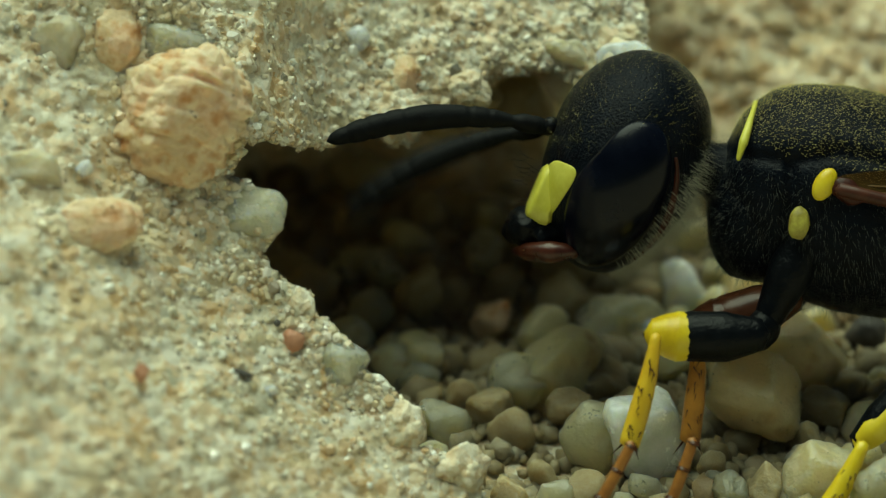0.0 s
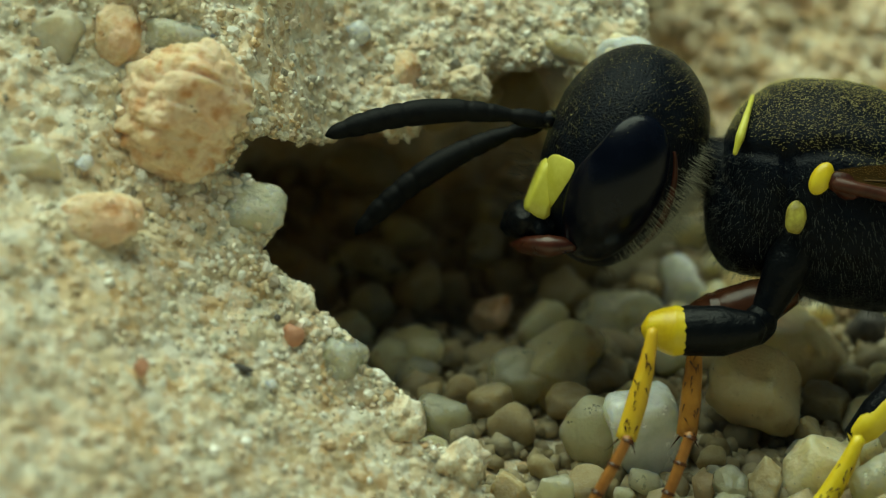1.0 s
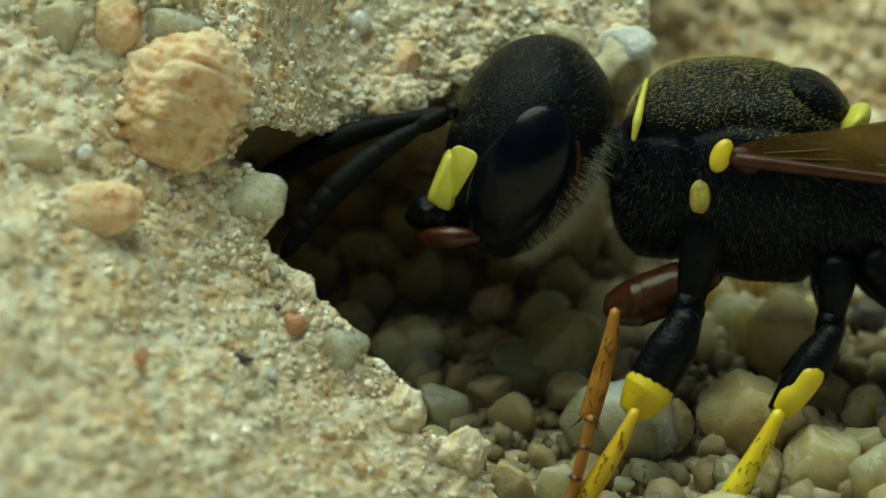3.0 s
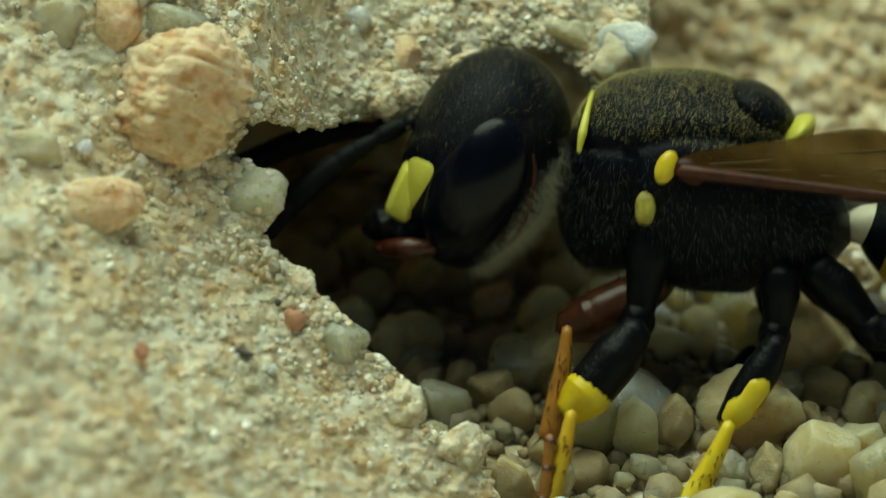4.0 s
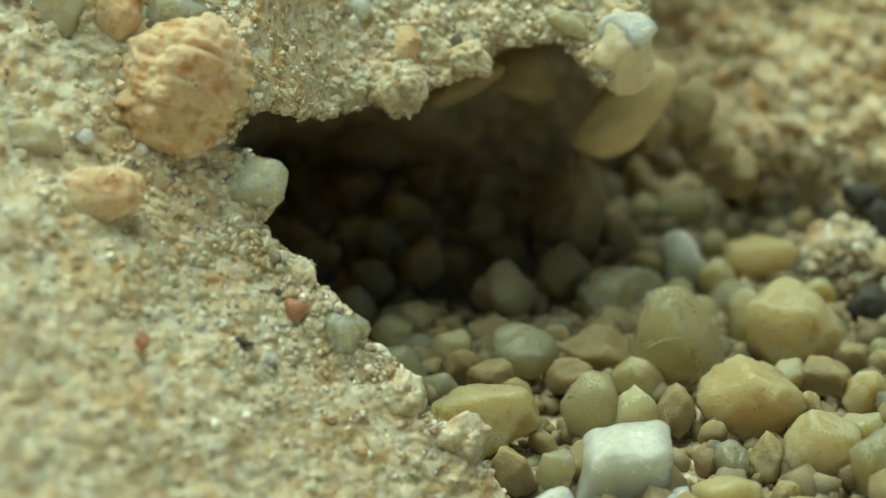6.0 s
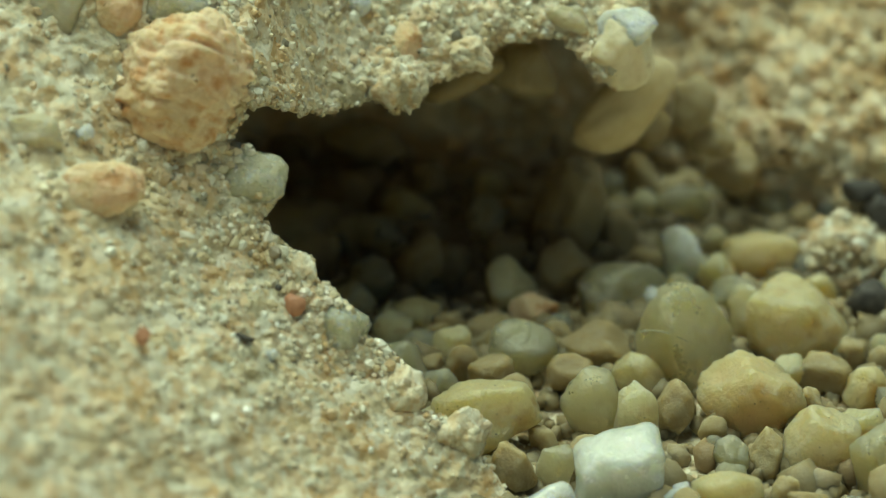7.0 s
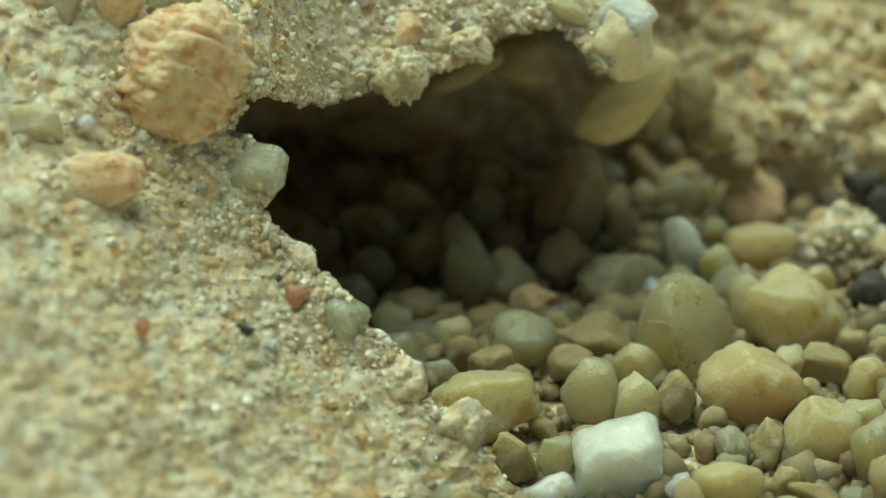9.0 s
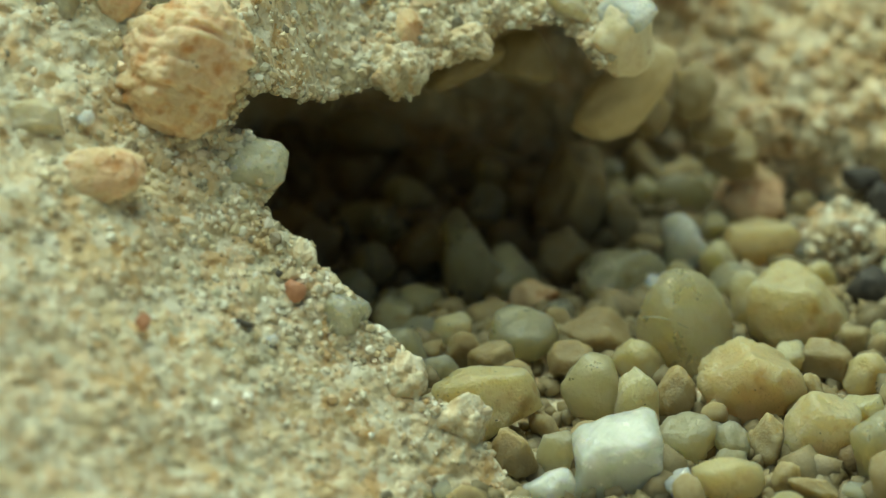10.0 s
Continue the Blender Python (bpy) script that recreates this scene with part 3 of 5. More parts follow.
def loft(name, stations, mat, axis="x", seg=32, steps=6, power=2.0, close=True):
    """A rounded body through elliptical sections (along, centre across, half height, half width), smoothly joined."""
    st = np.array(stations, float)
    t = np.arange(len(st))
    tt = np.linspace(0, len(st) - 1, (len(st) - 1) * steps + 1)
    cols = []
    for k in range(st.shape[1]):
        m = np.gradient(st[:, k])
        i = np.clip(tt.astype(int), 0, len(st) - 2)
        f = tt - i
        p0, p1, m0, m1 = st[i, k], st[i + 1, k], m[i], m[i + 1]
        cols.append((2 * f ** 3 - 3 * f ** 2 + 1) * p0 + (f ** 3 - 2 * f ** 2 + f) * m0 + (-2 * f ** 3 + 3 * f ** 2) * p1 + (f ** 3 - f ** 2) * m1)
    x, c, h, wd = cols
    h, wd = np.maximum(h, 0.004), np.maximum(wd, 0.004)
    a = np.linspace(0, 2 * math.pi, seg, endpoint=False)
    ca, sa = np.cos(a), np.sin(a)
    ca = np.sign(ca) * np.abs(ca) ** (2 / power)
    sa = np.sign(sa) * np.abs(sa) ** (2 / power)
    P = np.stack([np.repeat(x[:, None], seg, 1), wd[:, None] * ca, c[:, None] + h[:, None] * sa], -1)
    if axis == "z":
        P = np.stack([P[..., 2], P[..., 1], P[..., 0]], -1)
    return mesh_of(name, P.reshape(-1, 3) * MM, grid_faces(len(x), seg, True), mat)


def blob(name, size, mat, sub=4, noise_amount=0.0, squeeze=2.0):
    v, f = sphere(sub)
    q = np.sign(v) * np.abs(v) ** (2 / squeeze) if squeeze != 2.0 else v
    q = q * np.array(size)
    if noise_amount:
        q = q * (1 + noise_amount * fbm(v, 0.6, 3, 3))[:, None]
    return mesh_of(name, q * MM, f, mat)


def tube(name, points, radii, mat, seg=10, n=None):
    """A tapered tube along a bent line, closed to points at both ends."""
    p = np.array(points, float)
    n = n or 6 * (len(p) - 1) + 1
    t = np.linspace(0, len(p) - 1, n)
    m = np.gradient(p, axis=0)
    i = np.clip(t.astype(int), 0, len(p) - 2)
    f = (t - i)[:, None]
    c = (2 * f ** 3 - 3 * f ** 2 + 1) * p[i] + (f ** 3 - 2 * f ** 2 + f) * m[i] + (-2 * f ** 3 + 3 * f ** 2) * p[i + 1] + (f ** 3 - f ** 2) * m[i + 1]
    r = np.interp(t, np.arange(len(p)), radii)
    d = np.gradient(c, axis=0)
    d /= np.linalg.norm(d, axis=1)[:, None]
    side = np.cross(d, np.array([0.13, 0.97, 0.2]))
    side /= np.linalg.norm(side, axis=1)[:, None]
    up = np.cross(d, side)
    a = np.linspace(0, 2 * math.pi, seg, endpoint=False)
    c = np.concatenate([c[:1] - d[:1] * r[0] * 0.5, c, c[-1:] + d[-1:] * r[-1] * 0.5])
    r = np.concatenate([[0.002], r, [0.002]])
    side, up = np.concatenate([side[:1], side, side[-1:]]), np.concatenate([up[:1], up, up[-1:]])
    P = c[:, None] + r[:, None, None] * (side[:, None] * np.cos(a)[None, :, None] + up[:, None] * np.sin(a)[None, :, None])
    return mesh_of(name, P.reshape(-1, 3) * MM, grid_faces(len(c), seg, True), mat)


def hair(name, roots, ways, lengths, mat, thick=0.006):
    """Fine tapered hairs, three-sided."""
    roots, ways = np.array(roots), np.array(ways)
    ways = ways / np.linalg.norm(ways, axis=1)[:, None]
    s = np.cross(ways, np.array([0.3, 0.5, 0.81]))
    s /= np.linalg.norm(s, axis=1)[:, None]
    u = np.cross(ways, s)
    n = len(roots)
    ring = [roots + thick * (s * math.cos(a) + u * math.sin(a)) for a in (0, 2.1, 4.2)]
    V = np.stack([*ring, roots + ways * np.array(lengths)[:, None]], 1).reshape(-1, 3)
    b = np.arange(n)[:, None] * 4
    F = np.concatenate([b + np.array([[0, 1, 3]]), b + np.array([[1, 2, 3]]), b + np.array([[2, 0, 3]])])
    return mesh_of(name, V * MM, F, mat)


def furred(me, count, seed, keep, lean, length, mat, thick=0.006):
    """Hairs over the part of a mesh where keep(x, y, z) holds, leaning by lean."""
    rng = np.random.RandomState(seed)
    n = len(me.polygons)
    c, nn, ar = np.empty(n * 3), np.empty(n * 3), np.empty(n)
    me.polygons.foreach_get("center", c), me.polygons.foreach_get("normal", nn), me.polygons.foreach_get("area", ar)
    c, nn = c.reshape(-1, 3) / MM, nn.reshape(-1, 3)
    ok = keep(c[:, 0], c[:, 1], c[:, 2])
    i = rng.choice(np.flatnonzero(ok), count, p=ar[ok] / ar[ok].sum())
    way = nn[i] + np.array(lean) + rng.normal(0, 0.22, (count, 3))
    slip = rng.normal(0, 0.10, (count, 3))
    slip -= nn[i] * np.sum(slip * nn[i], 1)[:, None]
    root = c[i] + slip - 0.012 * nn[i]
    return hair("hair", root, way, rng.uniform(0.5, 1.2, count) * length, mat, thick)


SKULL = (1.42, 1.74, 2.06)
TILT = pose(0, 0, 0, 0, 22, 0)


def skull_depth(x, z):
    """Half the width of the skull at a place of its upright side view."""
    sx = x / (SKULL[0] * (1 + 0.10 * z / SKULL[2]))
    return SKULL[1] * math.sqrt(max(0.03, 1 - sx * sx - (z / SKULL[2]) ** 2))


def skull_patch(name, centre, half, lean, lift, side, mat, notch=0.0, widen=0.0, square=1.0):
    """A domed plate that follows the skull's side: its centre and half sizes in the upright side view."""
    c, s = math.cos(radians(lean)), math.sin(radians(lean))
    P = []
    for r in np.linspace(0.0, 1.0, 18):
        for a in np.linspace(0, 2 * math.pi, 56, endpoint=False):
            k = r * (1 - notch * math.exp(-((a - 2.7) / 0.35) ** 2))
            ca, sa = math.copysign(abs(math.cos(a)) ** square, math.cos(a)), math.copysign(abs(math.sin(a)) ** square, math.sin(a))
            x, z = k * half[0] * ca * (1 + widen * k * sa), k * half[1] * sa
            x, z = centre[0] + c * x + s * z, centre[1] - s * x + c * z
            over = math.hypot(x / (SKULL[0] * (1 + 0.10 * z / SKULL[2])), z / SKULL[2])
            x, z = (x, z) if over < 0.98 else (x * 0.98 / over, z * 0.98 / over)
            y = skull_depth(x, z)
            n = Vector((x / SKULL[0] ** 2, y / SKULL[1] ** 2, z / SKULL[2] ** 2)).normalized()
            p = Vector((x, y, z)) + n * (lift * math.sqrt(1 - r * r) - 0.02 + 0.03 * (r < 0.97))
            P.append(TILT @ Vector((p.x, side * p.y, p.z)))
    return mesh_of(name, np.array([tuple(p) for p in P]) * MM, grid_faces(18, 56, True), mat)


def wasp():
    root = new("wasp")
    tagged(root, "black and yellow digger wasp with smoky brown wings", "wasp")
    th = loft("thorax", [(-1.75, 0.0, 0.30, 0.45), (-1.58, 0.05, 0.90, 1.05), (-1.1, 0.08, 1.45, 1.45), (-0.3, 0.0, 1.80, 1.66), (0.5, -0.07, 1.97, 1.74),
                         (1.2, -0.12, 1.90, 1.70), (1.9, -0.25, 1.62, 1.55), (2.6, -0.45, 1.20, 1.30), (3.2, -0.52, 0.75, 0.95), (3.6, -0.5, 0.12, 0.15)], mat_black, seg=110, steps=14)
    n = len(th.vertices)
    q = np.empty(n * 3, np.float32)
    th.vertices.foreach_get("co", q)
    q = q.reshape(-1, 3) / MM
    x, z = q[:, 0], q[:, 2]
    seam = np.exp(-((z - np.interp(x, [-1.6, -0.6, 0.1, 1.0, 1.9, 2.6], [0.05, 0.25, 0.62, 0.72, 0.75, 0.2])) / 0.11) ** 2) * (x < 2.4)
    seam += np.exp(-((x + 0.62 + 0.25 * z) / 0.10) ** 2) * (z < 0.2) + 0.8 * np.exp(-((x - 1.75 + 0.2 * z) / 0.12) ** 2) * (z < 0.7)
    q[:, 1:] *= (1 - 0.085 * seam + 0.022 * fbm(q, 0.7, 3, 5))[:, None]
    th.vertices.foreach_set("co", (q * MM).astype(np.float32).ravel())
    th.update()
    thorax = part("thorax", th, root, "matt black thorax with a dusting of tan hair")
    part("fur", furred(th, 10000, 3, lambda x, y, z: (z > 0.45) & (y < 0.9) & (x < 2.3), (1.0, 0, 0.0), 0.042, mat_hair, 0.0068), thorax, "short tan hair")
    part("fur", furred(th, 2200, 23, lambda x, y, z: (z > 0.5) & (x < 2.2), (0.3, 0, 0.1), 0.16, mat_hair, 0.0013), thorax, "thin upright hair")
    part("fur", furred(th, 2600, 4, lambda x, y, z: (z < 0.1) & (y < 0.5), (0.25, -0.1, -0.5), 0.24, mat_hair_pale, 0.0028), thorax, "thin pale hair")
    sc = blob("scutellum", (0.82, 1.30, 0.56), mat_black, 5, 0.04)
    scutellum = part("scutellum", sc, root, "", pose(1.46 * MM, 0, 1.27 * MM, 0, 24, 0))
    part("fur", furred(sc, 800, 6, lambda x, y, z: z > 0, (1.6, 0, 0), 0.05, mat_hair, 0.006), scutellum, "short tan hair")
    part("postscutellum", blob("postscutellum", (0.26, 1.15, 0.50), mat_pale_yellow), root, "pale yellow bar", pose(2.22 * MM, -0.15 * MM, 1.02 * MM, 0, 28, 0))
    arc = [(-1.47 - 0.08 * math.cos(a), -1.34 * math.cos(a), -0.02 + 1.12 * math.sin(a)) for a in np.linspace(0.0, math.pi, 22)]
    part("pronotum_band", tube("pronotum_band", arc, np.interp(np.arange(22), [0, 2, 6, 15, 19, 21], [0.04, 0.085, 0.05, 0.05, 0.085, 0.04]), mat_pale_yellow), root, "thin yellow collar line")
    neck = loft("neck", [(-2.35, -0.25, 0.35, 0.4), (-1.9, -0.28, 0.5, 0.6), (-1.3, -0.35, 0.75, 0.8)], mat_black)
    part("neck", neck, root)
    pt = blob("prothorax", (0.98, 1.15, 1.35), mat_black, 5, 0.06)
    prothorax = part("prothorax", pt, root, "", pose(-0.85 * MM, 0, -0.72 * MM, 0, -18, 0))
    part("fur", furred(pt, 1600, 14, lambda x, y, z: y < 0.5, (0.1, -0.2, -0.3), 0.24, mat_hair_pale, 0.003), prothorax, "thin pale hair")
    for side in (-1, 1):
        part("tegula", blob("tegula", (0.19, 0.14, 0.31), mat_yellow), root, "yellow shoulder plate", pose(0, side * 1.72 * MM, 0, 0, 12, 0))
        part("wing_base", blob("wing_base", (0.33, 0.15, 0.22), mat_brown, 3, 0.15), root, "red-brown wing joint", pose(0.42 * MM, side * 1.74 * MM, 0.0, 0, 18, 0))
        part("side_lobe", blob("side_lobe", (0.19, 0.13, 0.30), mat_olive, 4, 0.08), root, "yellow side spot", pose(-0.22 * MM, side * 1.60 * MM, -0.78 * MM, 0, -12, 0))
    part("petiole", loft("petiole", [(3.3, -0.42, 0.2, 0.25), (3.7, -0.3, 0.36, 0.42), (4.1, -0.28, 0.42, 0.5), (4.3, -0.3, 0.3, 0.4)], mat_ivory), root, "ivory waist plate")
    # abdomen: its joint is at the waist
    abd = part("abdomen", loft("abdomen", [(-0.2, 0, 0.2, 0.25), (0.1, 0, 0.55, 0.6), (0.6, -0.05, 0.80, 0.92), (1.6, -0.08, 0.92, 1.1), (3.0, -0.14, 0.98, 1.15),
                                           (4.3, -0.22, 0.92, 1.02), (5.4, -0.25, 0.66, 0.72), (6.2, -0.3, 0.33, 0.36), (6.6, -0.32, 0.03, 0.03)], mat_black, seg=40), root, "yellow and black banded abdomen")
    bands = [(0.34, 1.12), (1.46, 2.66), (3.04, 3.98), (4.30, 5.00), (5.24, 5.76), (5.94, 6.3)]
    prof = np.array([(-0.2, 0, 0.2, 0.25), (0.1, 0, 0.55, 0.6), (0.6, -0.05, 0.80, 0.92), (1.6, -0.08, 0.92, 1.1), (3.0, -0.14, 0.98, 1.15),
                     (4.3, -0.22, 0.92, 1.02), (5.4, -0.25, 0.66, 0.72), (6.2, -0.3, 0.33, 0.36), (6.6, -0.32, 0.03, 0.03)])
    for a, b in bands:
        xs = np.linspace(a, b, 6)
        rows = [(x, *[np.interp(x, prof[:, 0], prof[:, k]) + (0.06 * math.sin(math.pi * (j + 0.6) / 6.2) + 0.02 if k > 1 else 0) for k in (1, 2, 3)]) for j, x in enumerate(xs)]
        part("tergite", loft("tergite", rows, mat_yellow, seg=40), abd, "glossy yellow plate")
    # wings: joint at the shoulder, folded back along the body
    wings = []
    for side in (-1, 1):
        L, rows = 9.6, []
        for e in np.linspace(0, 1, 40):
            x = L * e
            chord = np.interp(e, [0, 0.06, 0.18, 0.35, 0.6, 0.8, 0.93, 1.0], [0.25, 0.45, 0.80, 1.35, 1.80, 1.75, 1.05, 0.05])
            low = np.interp(e, [0, 0.5, 0.9, 1], [0, 0.0, 0.12, 0.55])
            c = low + (chord) * np.linspace(0, 1, 14)
            ripple = 0.035 * np.sin(c * 7 + e * 5)
            lean = np.interp(e, [0, 0.2, 0.4, 1], [0.10, 0.25, 0.60, 0.62])
            rows.append(np.stack([np.full(14, x), -side * (c * lean + ripple), c * math.sqrt(1 - lean * lean) + 0.02 * np.sin(e * 25)], 1))
        P = np.array(rows)
        top = P + np.array([0, side * 0.006, 0.006])
        V = np.concatenate([P.reshape(-1, 3), top.reshape(-1, 3)])
        F = grid_faces(40, 14)
        me = mesh_of("wing", V * MM, np.concatenate([F[:, ::-1], F + 560]), mat_wing)
        w = part("wing", me, root, "smoky brown translucent wing")
        part("vein", tube("vein", [P[0, 0], P[10, 0], P[20, 0], P[30, 0], P[36, 0], P[39, 6]], [0.13, 0.10, 0.08, 0.055, 0.04, 0.02], mat_vein), w, "dark red-brown leading vein")
        for k, (i0, c0, i1, c1) in enumerate([(0, 2, 28, 8), (2, 5, 20, 12), (10, 3, 31, 2), (22, 2, 24, 8), (26, 8, 36, 9)]):
            i = np.linspace(i0, i1, 5).round().astype(int)
            c = np.linspace(c0, c1, 5).round().astype(int)
            part("vein", tube("vein", P[i, c] + np.array([0, side * 0.01, 0]), [0.010] * 5, mat_fine_vein, 6), w)
        wings.append(w)
    # head: its own space, centre of the skull
    v, f = sphere(5)
    q = v * np.array(SKULL)
    q[:, 0] *= 1 + 0.10 * q[:, 2] / SKULL[2]
    hd = mesh_of("head", q * (1 + 0.012 * fbm(v, 0.5, 3, 3))[:, None] * MM, f, mat_black)
    hd.transform(TILT)
    head = part("head", hd, root, "black head with a yellow face")
    part("fur", furred(hd, 600, 8, lambda x, y, z: (z > 0.2) & (y < 0.8), (0.4, 0, 0.2), 0.034, mat_hair, 0.005), head, "sparse tan hair")
    part("fur", furred(hd, 800, 28, lambda x, y, z: (z > 0.2) & (y < 1.2), (0.3, 0, 0.2), 0.22, mat_hair, 0.0012), head, "thin upright hair")
    part("beard", furred(hd, 2600, 9, lambda x, y, z: (z < 0.5) & (np.abs(y) < 1.3) & (x - 0.75 * z > 1.25), (0.5, -0.2, -0.6), 0.40, mat_beard, 0.0032), head, "pale silky hair under the head")
    for side in (-1, 1):
        part("eye", skull_patch("eye", (0.08, -0.60), (0.80, 1.40), 5, 0.17, side, mat_eye, 0.10), head, "large glossy black compound eye, blue sky sheen put into its colour")
        rim = [(0.08 + 0.96 * math.cos(a), -0.60 + 1.42 * math.sin(a)) for a in np.linspace(-0.75, 0.75, 12)]
        rim = [TILT @ Vector((x, side * (skull_depth(x, z) + 0.005), z)) for x, z in rim]
        part("eye_rim", tube("eye_rim", rim, np.interp(np.arange(12), [0, 5, 11], [0.03, 0.09, 0.03]), mat_brown), head, "dull red-brown rim behind the eye")
        part("face_plate", skull_patch("face_plate", (-0.98, -0.96), (0.23, 0.55), 2, 0.03, side, mat_pale_yellow, 0.0, 0.35, 0.55), head, "yellow face patch")
        jaw = [TILT @ Vector(p) for p in ((-0.20, side * 0.86, -1.80), (-0.62, side * 0.84, -1.98), (-1.00, side * 0.62, -2.12), (-1.22, side * 0.28, -2.20))]
        part("mandible", tube("mandible", jaw, [0.12, 0.20, 0.16, 0.05], mat_jaw, 16), head, "red-brown jaw")
        socket = blob("socket", (0.16, 0.17, 0.17), mat_leg_black, 3)
        part("socket", socket, head, "", TILT @ pose(-1.45 * MM, side * 0.42 * MM, 0.10 * MM))
    part("clypeus", blob("clypeus", (0.28, 0.84, 0.60), mat_pale_yellow, 4, 0.05, 4.0), head, "yellow clypeus", TILT @ pose(-1.05 * MM, 0, -1.06 * MM, 0, 0, 0))
    part("labrum", blob("labrum", (0.60, 0.80, 0.42), mat_leg_black, 4, 0.2), head, "", TILT @ pose(-1.00 * MM, 0, -1.72 * MM))
    rng = np.random.RandomState(3)
    roots = np.stack([rng.uniform(-1.95, -1.45, 70), rng.uniform(-0.7, 0.3, 70), rng.uniform(-1.6, 0.1, 70)], 1)
    part("whisker", hair("whisker", roots, np.stack([-np.ones(70), rng.normal(0, 0.3, 70), rng.normal(0.2, 0.35, 70)], 1), rng.uniform(0.12, 0.34, 70), mat_hair_black, 0.006), head, "dark face bristles")
    for x, y, z in ((0.35, 0, 1.93), (0.62, -0.28, 1.88), (0.62, 0.28, 1.88)):
        part("ocellus", blob("ocellus", (0.07, 0.07, 0.04), mat_leg_black, 3), head, "", pose(x * MM, y * MM, z * MM))
    antennae = []
    for side in (-1, 1):
        n = 46
        e = np.linspace(0, 1, n)
        x = -3.9 * e
        pts = np.stack([x, 0 * x, 0.20 * np.sin(e * 3.0) - 0.42 * e ** 2.2], 1)
        r = np.interp(e, [0, 0.04, 0.11, 0.15, 0.25, 0.55, 0.85, 0.97, 1], [0.12, 0.17, 0.17, 0.11, 0.18, 0.24, 0.21, 0.13, 0.03])
        r = r * (1 - 0.10 * (np.abs(np.sin(e * math.pi * 11)) < 0.28) * (e > 0.18))
        a = part("antenna", tube("antenna", pts, r, mat_antenna, 14, 140), root, "thick black antenna")
        antennae.append(a)
    # legs: each piece runs along +x from its joint
    legs = {}
    kinds = {"front": ((1.9, 0.42), (1.95, 0.45), (1.95, 0.185), (2.5, 0.105)),
             "middle": ((1.25, 0.36), (1.75, 0.33), (2.2, 0.22), (2.7, 0.125)),
             "hind": ((1.7, 0.42), (1.75, 0.42), (2.95, 0.265), (3.2, 0.135))}
    for kind, sizes in kinds.items():
        for side in (-1, 1):
            pieces = []
            for name, (L, r), shape in zip(("coxa", "femur", "tibia", "tarsus"), sizes, ([0.9, 1, 0.74, 0.55], [0.62, 1, 1.0, 0.62], [0.50, 0.80, 1.0, 1.0], [0.9, 1, 0.9, 0.6])):
                mat = {"coxa": mat_leg_black, "femur": mat_femur_brown if (kind == "front" and side > 0) else mat_leg_black, "tibia": mat_yellow if kind != "front" else mat_orange if side > 0 else mat_gold,
                       "tarsus": mat_rust if kind == "front" else mat_yellow}[name]
                pts = [(0, 0, 0), (L * 0.33, 0, 0.04), (L * 0.66, 0, 0.03), (L, 0, 0)]
                me = tube(name, pts, [r * s for s in shape], mat, 14)
                ob = part(name, me, root, {"coxa": "", "femur": "glossy black thigh with a yellow tip", "tibia": "yellow shin", "tarsus": "jointed foot"}[name])
                if name == "coxa":
                    part("trochanter", blob("trochanter", (r * 0.95, r * 0.8, r * 0.78), mat_leg_black, 3, 0.06), ob, "", pose(L * 0.93 * MM, -0.02 * MM, 0))
                if name == "femur":
                    if kind == "front":
                        pts, radii = [(L * 0.62, -0.02, 0.035), (L * 0.76, -0.02, 0.034), (L * 0.88, -0.01, 0.015), (L * 1.0, 0, 0)], [r * 0.9, r * 1.0, r * 0.84, r * 0.62]
                    else:
                        pts, radii = [(L * 0.28, -0.08, 0.10), (L * 0.50, -0.12, 0.10), (L * 0.80, -0.06, 0.05), (L * 1.0, 0, 0)], [r * 0.30, r * 0.76, r * 0.82, r * 0.58]
                    knee = tube("knee", pts, radii, mat_femur_brown if (kind, side) == ("front", 1) else mat_yellow, 20, 40)
                    part("knee", knee, ob, "yellow end of the thigh")
                if name == "tibia":
                    k = 26 if kind == "hind" else 18
                    e = rng.uniform(0.15, 1.0, k)
                    roots = np.stack([L * e, -r * 0.8 * np.ones(k), rng.uniform(-0.6, 0.9, k) * r], 1)
                    part("spine", hair("spine", roots, np.stack([np.ones(k), -0.6 * np.ones(k), rng.normal(0, 0.4, k)], 1), rng.uniform(0.13, 0.2, k), mat_spine, 0.02), ob, "short dark spines")
                    part("spur", hair("spur", [(L, 0, -r * 0.5), (L, -0.05, r * 0.5)], [(1, 0, -0.7), (1, -0.3, 0.6)], [0.35, 0.28], mat_brown, 0.03), ob, "brown spur")
                if name == "tarsus":
                    for j in (0.12, 1, 2, 3, 4):
                        part("joint", tube("joint", [(L * j * 0.22 - 0.06, 0, 0.03), (L * j * 0.22, 0, 0.03), (L * j * 0.22 + 0.03, 0, 0.03)], [r * 0.9, r * 1.35, r * 0.7], mat_orange if kind != "front" else mat_femur_brown, 10), ob)
                    part("claw", hair("claw", [(L, -0.03, 0), (L, 0.03, 0)], [(1, -0.4, -0.6), (1, 0.4, -0.6)], [0.25, 0.25], mat_brown, 0.025), ob)
                pieces.append((ob, L))
            legs[kind, side] = pieces
    return root, head, antennae, wings, abd, legs


wasp_body, wasp_head, wasp_antennae, wasp_wings, wasp_abdomen, wasp_legs = wasp()
